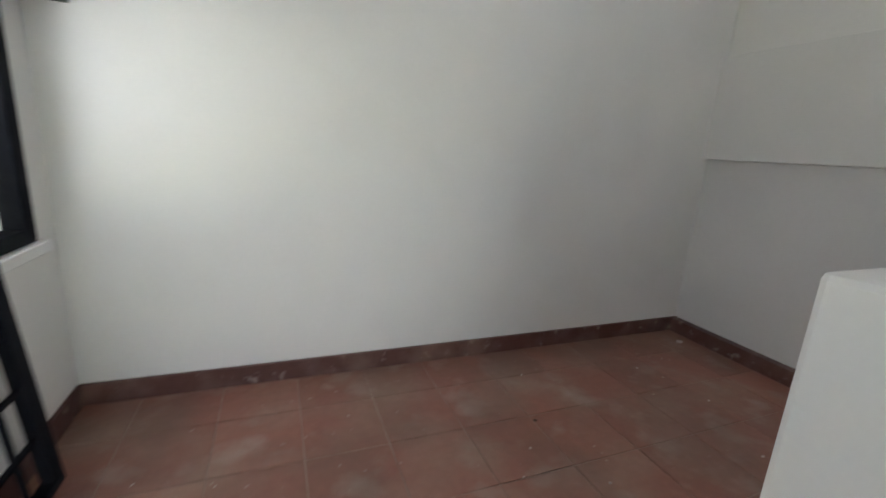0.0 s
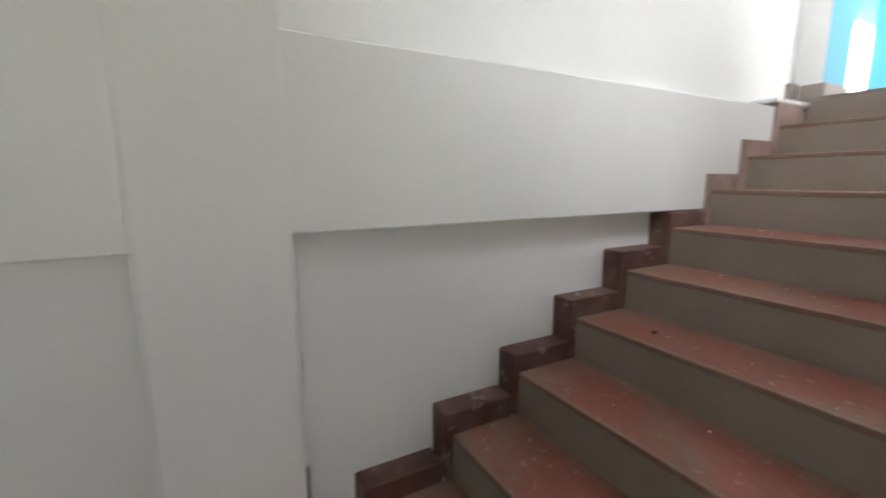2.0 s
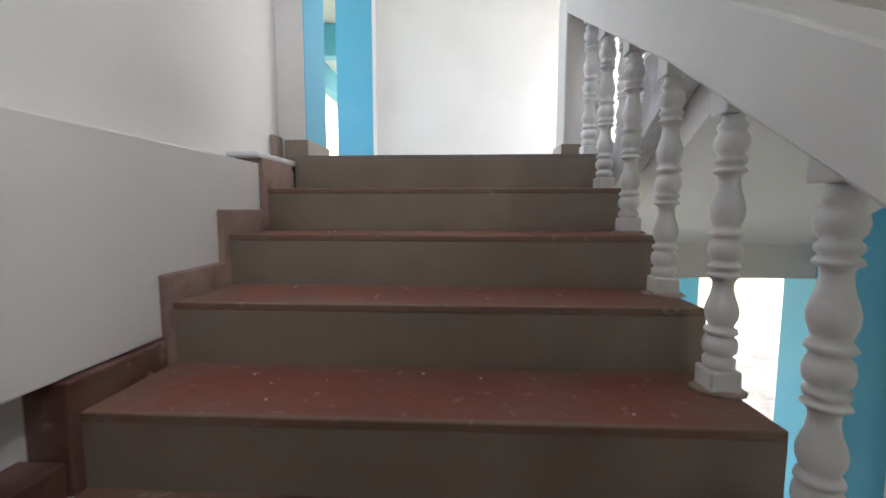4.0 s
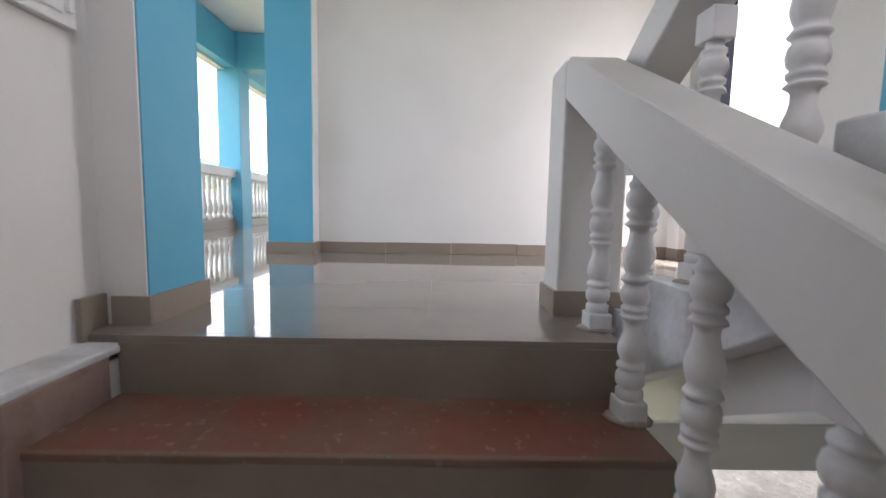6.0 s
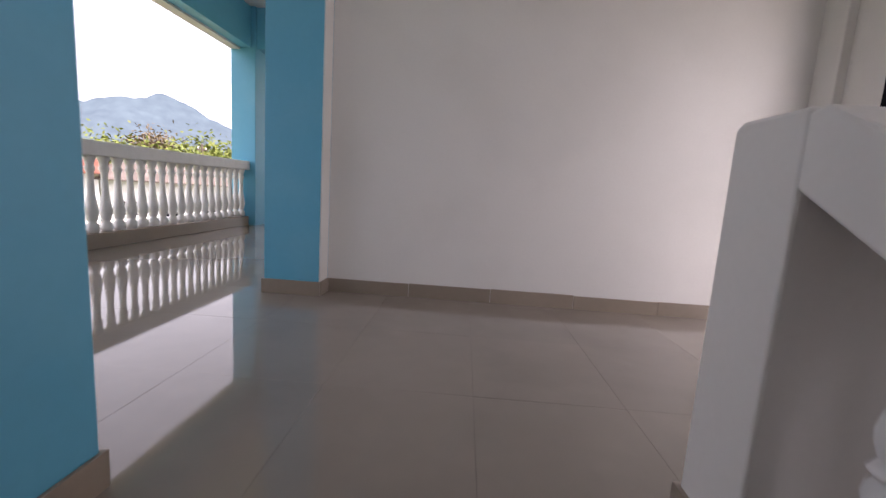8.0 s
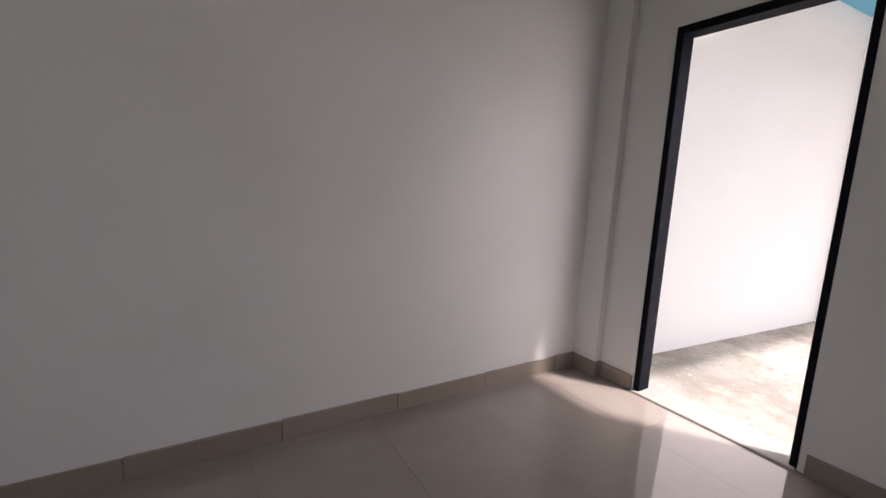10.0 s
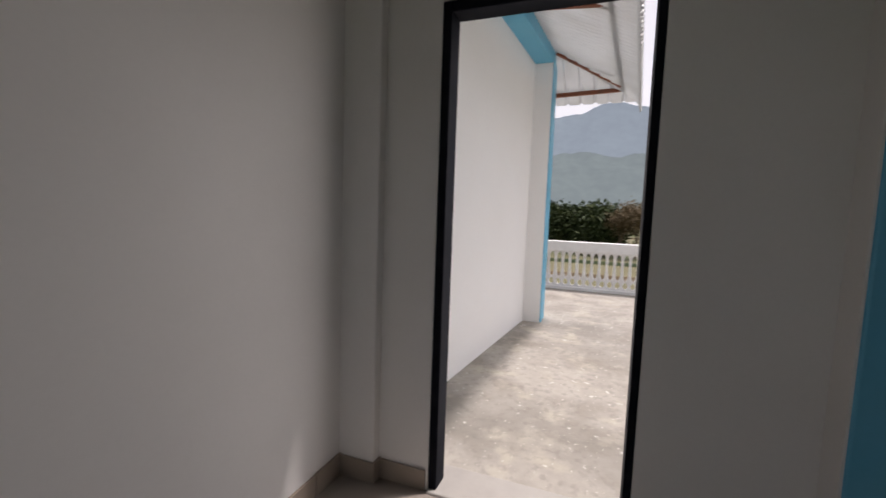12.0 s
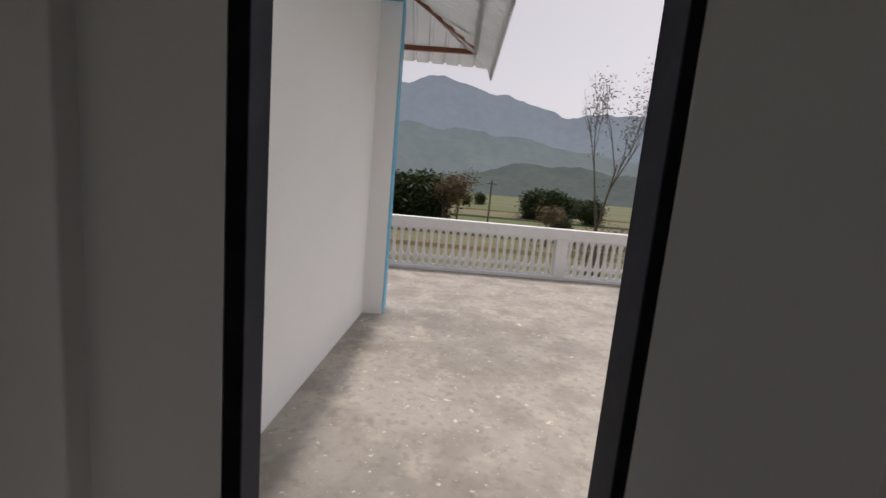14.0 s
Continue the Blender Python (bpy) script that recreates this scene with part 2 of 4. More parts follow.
def boxes(*sizes, bevel=0.0):
    bm = bmesh.new()
    for s in sizes:
        add_box(bm, *s)
    if bevel:
        bmesh.ops.bevel(bm, geom=bm.edges[:], offset=bevel, segments=2, affect="EDGES", profile=0.5)
    return bm


def prism(points, axis, a, b, bevel=0.0):
    """A polygon in the plane across the axis, drawn out from a to b."""
    put = {"x": lambda p, q, d: (d, p, q), "y": lambda p, q, d: (p, d, q), "z": lambda p, q, d: (p, q, d)}[axis]
    bm = bmesh.new()
    lo = [bm.verts.new(put(p, q, a)) for p, q in points]
    hi = [bm.verts.new(put(p, q, b)) for p, q in points]
    bm.faces.new(lo)
    bm.faces.new(hi)
    k = len(points)
    for i in range(k):
        bm.faces.new((lo[i], lo[(i + 1) % k], hi[(i + 1) % k], hi[i]))
    bmesh.ops.recalc_face_normals(bm, faces=bm.faces[:])
    if bevel:
        bmesh.ops.bevel(bm, geom=bm.edges[:], offset=bevel, segments=2, affect="EDGES", profile=0.5)
    return bm


def bar(a, b, w, h=None, up=(0, 0, 1)):
    """A straight bar from a to b of w by h."""
    a, b, h = Vector(a), Vector(b), h or w
    d = (b - a).normalized()
    s = d.cross(Vector(up)).normalized() if abs(d.dot(Vector(up))) < 0.99 else Vector((1, 0, 0))
    u = s.cross(d).normalized()
    bm = bmesh.new()
    ends = [[bm.verts.new(p + s * (i * w / 2) + u * (j * h / 2)) for i, j in ((-1, -1), (1, -1), (1, 1), (-1, 1))] for p in (a, b)]
    bm.faces.new(ends[0][::-1])
    bm.faces.new(ends[1])
    for i in range(4):
        bm.faces.new((ends[0][i], ends[0][(i + 1) % 4], ends[1][(i + 1) % 4], ends[1][i]))
    return bm


def mesh_of(name, bm, mat, smooth=False):
    me = bpy.data.meshes.new(name)
    bmesh.ops.recalc_face_normals(bm, faces=bm.faces[:])
    bm.to_mesh(me)
    bm.free()
    me.materials.append(mat)
    if smooth:
        me.polygons.foreach_set("use_smooth", [True] * len(me.polygons))
    return me


def part(name, bm, mat, parent=None, label="", smooth=False):
    ob = new(name, mesh_of(name, bm, mat, smooth))
    ob.parent = parent
    if label:
        tagged(ob, label)
    return ob


def thing(name, label, category, at=(0, 0, 0), group=""):
    """An empty at a thing's base, under which its parts are built in the thing's own place."""
    ob = new(name)
    ob.location = at
    return tagged(ob, label, category, group)


def structure(name, bm, mat, label, category):
    ob = part(name, bm, mat)
    return tagged(ob, label, category, kind="structure")


def wall_with_hole(axis, a, b, u0, u1, z0, z1, holes):
    """A wall across an axis from a to b thick, u0..u1 long, with openings (u0, u1, z0, z1)."""
    us = sorted({u0, u1, *(h[0] for h in holes), *(h[1] for h in holes)})
    bm = bmesh.new()
    for p, q in zip(us, us[1:]):
        cuts = sorted((h[2], h[3]) for h in holes if h[0] <= p and h[1] >= q)
        z = z0
        for c0, c1 in (*cuts, (z1, z1)):
            if c0 > z:
                add_box(bm, *((a, b, p, q) if axis == "x" else (p, q, a, b)), z, c0)
            z = c1
    bmesh.ops.remove_doubles(bm, verts=bm.verts[:], dist=1e-5)
    return bm


# ---- setting: stairwell, hall, veranda, terrace ----
XR, XF, XU = -0.105, -0.015, -0.135        # lower panel, beam and column, upper panel of the stair wall
XL = -0.055                               # shallow panels beside the landing
B0, B1 = 1.225, 1.82                      # tie beam of the stair wall
west = structure("wall_west", boxes((-0.30, XU, YB - 0.2, 3.06, GROUND, WELL)), WHITE, "white painted plaster stair wall with recessed panels", "wall")
part("beam", boxes((XU - 0.02, XF, -0.26, 3.06, B0, B1), bevel=0.006), OFFWHITE, west)
part("beam", boxes((XU - 0.02, XF, YB - 0.05, -0.65, B0 - 0.03, B1), bevel=0.006), OFFWHITE, west)
part("panel", boxes((XU - 0.02, XL, YB - 0.05, -0.65, 0.0, B0)), OFFWHITE, west)
part("panel", boxes((XU - 0.02, XL, YB - 0.05, -0.65, B1 - 0.05, WELL)), WHITE, west)
part("column", boxes((XU - 0.02, XF + 0.003, -0.66, -0.25, 0.0, WELL), bevel=0.006), OFFWHITE, west)
part("panel", boxes((XU - 0.02, XR, YB, 3.06, GROUND, B0 + 0.01)), OFFWHITE, west)
structure("wall_south", boxes((-0.30, 3.6, YB - 0.2, YB, GROUND, WELL)), WHITE, "white painted plaster wall behind the stair landing", "wall")
WIN = (-1.54, -0.35, 0.75, 2.15)
WIN_ADDED = (-1.45, 0.15, 4.6, 6.6)           # unseen window assumed at the next landing, added to light the stair
structure("wall_east", wall_with_hole("x", 3.4, 3.6, YB, 3.25, GROUND, WELL, [WIN, WIN_ADDED]), WHITE, "white painted plaster stairwell wall with a window and an added upper opening", "wall")
structure("wall_north", boxes((-0.09, XE + 0.2, YW, YW + 0.2, F - 0.4, TOP)), WHITE, "long white plastered wall of the upper hall", "wall")
DOOR = (4.194, 5.049, F - 0.1, F + 2.176)
structure("wall_door", wall_with_hole("x", XE, XE + 0.10, 3.62, YW, F - 0.4, TOP, [DOOR]), WHITE, "white plastered wall with an open doorway", "wall")
structure("column_corner", boxes((3.11, XE + 0.05, 5.31, YW + 0.05, F, TOP), bevel=0.006), WHITE, "white plastered column in the hall corner", "column")
bc = structure("column_blue", boxes((3.03, 3.43, 3.22, 3.624, GROUND, TOP), bevel=0.008), BLUE, "sky blue painted concrete column beside the stair", "column")
part("face", boxes((3.04, 3.165, 3.624, 3.632, F, TOP)), WHITE, bc, "white painted side")
structure("column_blue_low", boxes((3.05, 3.4, 5.3, 5.7, GROUND, F - 0.4), bevel=0.008), BLUE, "sky blue painted concrete column on the ground floor", "column")
p1 = structure("column_stair", boxes((-0.40, 0.0, 3.062, 3.40, F - 0.4, TOP), bevel=0.004), WHITE, "plastered column at the stair head, white and blue", "column")
part("face", boxes((-0.402, 0.02, 3.066, 3.406, F, TOP), bevel=0.003), BLUE, p1, "sky blue painted side")
part("face", boxes((-0.30, 0.016, 3.056, 3.063, F, TOP)), WHITE, p1, "white painted side")
p2 = structure("column_veranda", boxes((-0.49, -0.10, 5.33, 5.75, F - 0.4, TOP), bevel=0.004), BLUE, "sky blue painted column between hall and veranda", "column")
part("face", boxes((-0.101, -0.092, 5.336, 5.5, F, TOP)), WHITE, p2, "white painted side")
structure("wall_house_west", boxes((-0.40, -0.30, 5.75, 12.0, F - 0.4, TOP)), WHITE, "white outer wall of the house along the veranda", "wall")
# veranda edge: beam, posts, far end
VX = -2.78
structure("beam_veranda", boxes((VX - 0.13, VX + 0.13, 0.0, 15.0, F + 2.82, TOP - 0.02), bevel=0.006), BLUE, "sky blue beam along the veranda edge", "beam")
structure("trim_veranda", boxes((VX - 0.20, VX - 0.05, 0.0, 15.0, F + 2.79, F + 2.83)), WHITE, "white outer fascia of the veranda beam", "trim")
for y in (1.2, 9.35, 14.4):
    structure("column_edge", boxes((VX - 0.2, VX + 0.2, y, y + 0.4, GROUND, TOP - 0.01), bevel=0.008), BLUE, "sky blue painted veranda column", "column")
structure("beam_cross", boxes((VX, -0.35, 9.4, 9.7, F + 2.82, TOP - 0.01), bevel=0.006), BLUE, "sky blue cross beam of the veranda", "beam")
structure("ceiling", boxes((-3.2, 3.6, 3.06, 15.0, TOP, TOP + 0.15), (-3.2, -0.30, -1.9, 3.06, TOP, TOP + 0.15)), CEIL, "plain white painted ceiling", "ceiling")
structure("ceiling_stairwell", boxes((-0.3, 3.6, -1.9, 3.26, WELL, WELL + 0.15)), CEIL, "plain white painted ceiling over the stairwell", "ceiling")
# beam out of view, added only to cut stairwell light off from the hall
structure("light_stop_stair_head", boxes((-0.3, 3.4, 3.062, 3.26, TOP - 0.5, TOP + 0.15), bevel=0.005), WHITE, "unseen white beam added to hold stairwell light back from the hall", "beam")
structure("wall_stairwell_north", boxes((-0.3, 3.6, 3.06, 3.26, TOP + 0.15, WELL)), WHITE, "white plastered wall over the stair head", "wall")
structure("ceiling_landing", boxes((-0.2, 3.42, YB, -0.02, 2 * F - 0.16, 2 * F)), CEIL, "white underside of the next stair landing", "ceiling")
structure("wall_veranda_south", boxes((-3.2, -0.3, 0.0, 0.15, GROUND, TOP)), WHITE, "white wall closing the veranda", "wall")

# floors
landing = structure("floor_landing", boxes((-0.2, 3.42, YB - 0.05, 0.0, -0.18, -0.003)), PALEGROUT, "half landing paved with dusty red tiles", "floor")
hall = structure("floor", boxes((-0.25, FLIGHT, 2.96, YW + 0.05, F - 0.20, F - 0.006), (FLIGHT, XE + 0.2, 3.37, YW + 0.05, F - 0.20, F - 0.006), (-2.95, -0.25, 0.1, 15.0, F - 0.2, F - 0.006)), GROUT, "polished beige tile floor of hall and veranda", "floor")
structure("beam_floor", boxes((1.66, 3.4, 3.37, 3.6, 1.20, F - 0.21)), WHITE, "white floor beam over the lower flight", "beam")
structure("floor_ground", boxes((-3.2, 9.4, -1.9, 15.0, GROUND - 0.2, GROUND)), CONCRETE, "pale concrete ground floor", "floor")
terrace = structure("floor_terrace", boxes((XE + 0.10, 10.2, -6.0, 5.95, TZ - 0.2, TZ), (7.1, 10.2, 5.95, 12.0, TZ - 0.2, TZ)), CONCRETE, "weathered grey concrete terrace with lime splashes", "floor")
structure("threshold", boxes((XE - 0.03, XE + 0.21, 4.194, 5.049, TZ - 0.05, F + 0.012), bevel=0.01), PLAINCON, "rough cement threshold of the terrace door", "threshold")

# terrace side of the house
structure("wall_terrace", prism([(XE + 0.10, 5.632), (7.10, 5.323), (7.10, 5.55), (XE + 0.10, 5.88)], "z", TZ - 0.2, TOP + 0.6), LIFTED_WHITE, "bright white outer wall beside the terrace", "wall")
tc = structure("column_terrace", boxes((7.06, 7.40, 5.092, 5.52, TZ - 0.2, TOP + 0.8), bevel=0.006), BLUE, "terrace column, white and sky blue", "column")
part("face", boxes((7.05, 7.06, 5.104, 5.335, TZ, 5.122)), LIFTED_WHITE, tc, "white painted side")
structure("beam_terrace", prism([(XE + 0.2, 5.42), (7.07, 5.092), (7.07, 5.54), (XE + 0.2, 5.87)], "z", 5.122, TOP + 0.7, bevel=0.006), BLUE, "sky blue beam over the terrace wall", "beam")
structure("wall_terrace_outer", boxes((XE + 0.103, XE + 0.25, -6.0, 3.2, TZ - 0.2, TOP)), WHITE, "white outer wall of the house", "wall")


# ---- stair flights ----
def stair_flight(name, x0, x1, y0, z0, sense, label="", haunch=0.0):
    """A flight of risers R and treads T that climbs along y (sense +1 or -1), each tread and riser a piece of its own."""
    flight = thing(name, label, "staircase")
    pts = [(y0, z0 - 0.30)]
    for i in range(N):
        pts += [(y0 + sense * i * T, z0 + i * R - 0.012), (y0 + sense * i * T, z0 + (i + 1) * R - 0.03)]
    pts += [(y0 + sense * (N - 1) * T + sense * 0.06, z0 + N * R - 0.03), (y0 + sense * (N - 1) * T + sense * 0.06, z0 + N * R - 0.36)]
    pts[0] = (y0 + sense * 0.02, z0 - 0.36 + 0.1)
    if haunch:
        pts[0:1] = [(y0 - sense * haunch, z0 - 0.49), (y0 - sense * haunch, z0 - 0.02)]
        pts[-1] = (pts[-1][0], z0 + N * R - 0.52)
    part("slab", prism(pts, "x", x0 + 0.004, x1 - 0.004), WHITE, flight, "white plastered underside")
    for i in range(N):
        ya = y0 + sense * i * T
        lo, hi = sorted((ya - sense * 0.001, ya - sense * 0.014))
        part("riser", boxes((x0, x1, lo, hi, z0 + i * R, z0 + (i + 1) * R - 0.024), bevel=0.001), RISER, flight)
        if i < N - 1:
            lo, hi = sorted((ya - sense * 0.016, ya + sense * T))
            part("tread", boxes((x0, x1, lo, hi, z0 + (i + 1) * R - 0.024, z0 + (i + 1) * R), bevel=0.004), DUSTY, flight)
    return flight


up1 = stair_flight("stair_flight", 0.0, FLIGHT, 0.0, 0.0, 1, label="concrete stair with dusty red treads and grey tiled risers")
part("nosing", boxes((0.0, FLIGHT, 9 * T - 0.012, 9 * T + 0.0205, F - 0.0235, F), bevel=0.001), GLOSS, up1, "polished tile nosing at the stair head")
skirt = structure("baseboard_stair", boxes((XR - 0.02, 0.002, -0.10, 0.0, 0.0, 0.1)), SKIRTRED, "dark red stepped skirting along the stair wall", "skirting")
for i in range(N - 1):
    y, z = i * T, (i + 1) * R
    h = 0.088 + 0.008 * math.sin(i * 2.1) if i < 8 else 0.135
    w = 0.05 + 0.010 * math.cos(i * 1.7)
    poly = [(y - w, z - R - 0.005), (y + 0.01, z - R - 0.005), (y + 0.01, z - 0.005), (y + T - w, z - 0.005), (y + T - w, z + h), (y - w, z + h)]
    part("skirting_piece", prism(poly, "x", XR - 0.02, 0.004 if i < 6 else 0.006, bevel=0.007), SKIRTRED if i < 6 else FLARED_SKIRT, skirt, "" if i < 6 else "red skirting, paler for white drips and flare")
part("ledge", boxes((XU - 0.01, 0.006, 8 * T - 0.10, 9 * T + 0.03, 1.842, 1.868), bevel=0.008), ROUGHWHITE, skirt, "dirty white plaster ledge")
low = stair_flight("stair_flight", 1.80, 3.4, 9 * T + 0.03, GROUND, -1, label="lower concrete stair with red treads rising to the landing")
part("nosing", boxes((1.80, 3.4, -0.02, 0.03, -0.03, 0.0)), DUSTY, low)
up2 = stair_flight("stair_flight", 1.80, 3.02, 3.03, F, -1, label="upper concrete stair with red treads over the lower flight", haunch=0.34)
side = [(3.36, F + 0.03), (3.05, F + 0.05)]
for i in range(N - 1):
    side += [(3.05 - i * T, F + (i + 1) * R + 0.012), (3.05 - (i + 1) * T, F + (i + 1) * R + 0.012)]
side += [(3.05 - 9 * T, 2 * F - 0.36), (3.36, 1.56)]
part("stringer", prism(side, "x", 1.70, 1.796, bevel=0.006), ROUGHWHITE, up2, "rough whitewashed side of the stair")


# ---- balustrades ----
def lathe(profile, segments=16, square_base=None):
    bm = bmesh.new()
    rings = []
    for z, r in profile:
        rings.append([bm.verts.new((r * math.cos(2 * math.pi * k / segments), r * math.sin(2 * math.pi * k / segments), z)) for k in range(segments)])
    for a, b in zip(rings, rings[1:]):
        for k in range(segments):
            bm.faces.new((a[k], a[(k + 1) % segments], b[(k + 1) % segments], b[k]))
    bm.faces.new(rings[0][::-1])
    bm.faces.new(rings[-1])
    return bm


STAIR_PROFILE = [(0.060, 0.036), (0.066, 0.042), (0.086, 0.043), (0.093, 0.034), (0.098, 0.034), (0.106, 0.043), (0.122, 0.046), (0.138, 0.043), (0.146, 0.034),
                 (0.150, 0.035), (0.156, 0.044), (0.166, 0.042), (0.172, 0.032), (0.180, 0.035), (0.196, 0.042), (0.212, 0.044), (0.230, 0.040), (0.250, 0.032),
                 (0.272, 0.027), (0.290, 0.028), (0.298, 0.034), (0.304, 0.044), (0.310, 0.040), (0.316, 0.032), (0.322, 0.040), (0.333, 0.041), (0.340, 0.032),
                 (0.350, 0.041), (0.368, 0.045), (0.388, 0.041), (0.398, 0.032), (0.404, 0.036), (0.412, 0.045), (0.420, 0.040), (0.430, 0.032), (0.440, 0.036),
                 (0.456, 0.042), (0.474, 0.044), (0.494, 0.040), (0.520, 0.031), (0.545, 0.027), (0.560, 0.029), (0.568, 0.043), (0.575, 0.040), (0.583, 0.031)]
STAIR_PROFILE += [(0.591, 0.040), (0.602, 0.040), (0.610, 0.031), (0.622, 0.041), (0.640, 0.045), (0.658, 0.041), (0.668, 0.032), (0.678, 0.038), (0.688, 0.037),
                  (0.694, 0.028), (0.716, 0.028)]


def stair_baluster(group):
    b = thing("baluster", "white painted turned concrete baluster on a stair tread", "baluster", group=group)
    part("base", boxes((-0.040, 0.040, -0.040, 0.040, 0.0, 0.061), bevel=0.007), TRIM, b)
    bm = bmesh.new()
    bmesh.ops.create_icosphere(bm, subdivisions=2, radius=1)
    for v in bm.verts:
        k = 1 + 0.35 * noise.noise(v.co * 2.3)
        v.co = Vector((v.co.x * 0.068 * k, v.co.y * 0.062 * k, max(v.co.z, 0) * 0.016 * k))
    part("mortar_bed", bm, MORTAR, b, "rough pale mortar round the foot", smooth=True)
    part("shaft", lathe([(z, r * 0.9) for z, r in STAIR_PROFILE], 20), TRIM, b, smooth=True)
    part("head", boxes((-0.036, 0.036, -0.040, 0.040, 0.71, 0.80), bevel=0.005), TRIM, b)
    return b


RT = 0.165                                    # height of the rail beam
SL = R / T
XA, XB = 1.475, 1.65                         # rail beam of the first flight


def rail_top(y):
    return 2.885 - (3.25 - y) * 0.51 if y > 2.0 else 2.2475 - (2.0 - y) * 0.63


rail = thing("stair_railing", "thick white plastered concrete handrail beam with end posts", "railing")
part("handrail", prism([(0.0, 0.77), (2.0, 2.03), (3.29, 2.742), (3.29, 2.875), (3.25, rail_top(3.25)), (2.0, rail_top(2.0)), (0.0, rail_top(0.0))], "x", XA + 0.003, XB + 0.012, bevel=0.008), WHITE, rail)
part("end_post", prism([(3.278, F), (3.485, F), (3.485, 2.872), (3.46, 2.886), (3.278, 2.886)], "x", XA, XB + 0.077, bevel=0.008), WHITE, rail)
part("post", boxes((XA, XB + 0.095, -0.09, 0.10, 0.0, 0.992), bevel=0.016), WHITE, rail)
part("skirting", boxes((XA - 0.014, XB + 0.091, 3.266, 3.497, F, F + 0.10), bevel=0.003), SKIRT, rail, "beige tile skirting round the post")
first = stair_baluster("balusters of the first flight")
first.location = (1.572, 0.20, R)
for i in range(1, N):
    copy_thing(first, pose(1.572, 0.20 + i * T if i < N - 1 else 9 * T + 0.15, (i + 1) * R, 0, 0, 3 * math.sin(i * 5)))
XC, XD = 1.70, 1.87                          # rail beam of the upper flight


def rail2(y):
    return 2.895 + (3.30 - y) * SL


rail = thing("stair_railing", "thick white plastered concrete handrail of the upper flight", "railing")
part("handrail", prism([(3.30, rail2(3.30) - 0.01), (3.30, rail2(3.30) - RT - 0.01), (0.4, rail2(0.4) - RT), (0.4, rail2(0.4))], "x", XC, XD, bevel=0.008), WHITE, rail)
for i in range(N - 1):
    ob = copy_thing(first, pose(1.80, 3.05 - 0.14 - i * T, F + (i + 1) * R + 0.012, 0, 0, 4 * math.sin(i * 3 + 1)))
    for o in (ob,):
        tagged(o, "white painted turned concrete baluster on the upper stair", "baluster", "balusters of the upper flight")
copy_thing(first, pose(1.80, 3.24, F + 0.045))
rail = thing("stair_railing", "white plastered concrete handrail of the lower flight", "railing")
part("handrail", prism([(0.09, 0.68), (0.09, 0.84), (2.95, 0.84 - 2.86 * SL), (2.95, 0.68 - 2.86 * SL)], "x", 1.60, 1.74, bevel=0.008), WHITE, rail)


# ---- hall: skirting, door frame, tiles ----
def skirting(name, pieces, mat, label):
    s = structure(name, boxes(pieces[0], bevel=0.002), mat, label, "skirting")
    for p in pieces[1:]:
        part("skirting_piece", boxes(p, bevel=0.002), mat, s)


H = 0.10
north = [(-0.08 + i * TILE, min(-0.08 + (i + 1) * TILE - 0.003, 3.11), YW - 0.013 - 0.002 * (i % 2), YW, F, F + H + 0.003 * (i % 3 - 1)) for i in range(6)]
skirting("baseboard_north", north, SKIRT, "beige tile skirting along the long white wall")
skirting("baseboard_door", [(3.098, 3.11, 5.303, YW - 0.014, F, F + H), (3.098, XE, 5.297, 5.31, F, F + H), (XE - 0.013, XE, 5.06, 5.296, F, F + H - 0.004), (XE - 0.013, XE, 3.64, 4.165, F, F + H)], SKIRT, "beige tile skirting beside the terrace door")
skirting("baseboard_column", [(-0.10, 0.034, 3.046, 3.058, F, F + 0.10), (0.022, 0.034, 3.059, 3.414, F, F + 0.10), (-0.30, 0.034, 3.408, 3.42, F, F + 0.10), (-0.13, -0.11, 2.94, 3.046, F - 0.03, F + 0.11)], SKIRT, "beige tile skirting round the stair head column")
skirting("baseboard_column_veranda", [(-0.505, -0.085, 5.316, 5.329, F, F + 0.10), (-0.09, -0.079, 5.329, 5.485, F, F + 0.10), (-0.505, -0.491, 5.33, 5.76, F, F + 0.10)], SKIRT, "beige tile skirting round the blue column")
skirting("baseboard_landing", [(XR, 3.4, YB, YB + 0.016, -0.006, 0.095), (XL, 0.004, YB + 0.016, -0.655, -0.006, 0.092), (XF, XF + 0.014, -0.655, -0.25, -0.006, 0.08), (3.384, 3.4, YB + 0.016, -0.03, -0.006, 0.095)], SKIRTRED, "dark red painted skirting round the landing")

frame_ob = thing("door_frame", "black painted steel door frame without a leaf", "door frame")
fx0, fx1 = XE - 0.004, XE + 0.103
for b in ((fx0, fx1, 4.196, 4.226, F - 0.05, F + 2.174), (fx0, fx1, 5.007, 5.047, F - 0.05, F + 2.174), (fx0, fx1, 4.226, 5.007, F + 2.128, F + 2.174)):
    part("head" if b[4] > F else "jamb", boxes(b, bevel=0.005), NAVY, frame_ob)

# electrical panel on the stair wall
pan = thing("distribution_panel", "white flush electrical panel cover on the stair wall", "electrical panel")
part("frame", boxes((XU, XU + 0.03, 2.50, 2.985, 2.83, 3.33), bevel=0.005), TRIM, pan)
part("door", boxes((XU + 0.03, XU + 0.038, 2.53, 2.93, 2.86, 3.30), bevel=0.004), TRIM, pan)
part("latch", boxes((XU + 0.03, XU + 0.045, 2.945, 2.965, 2.87, 3.29), bevel=0.003), TRIM, pan)

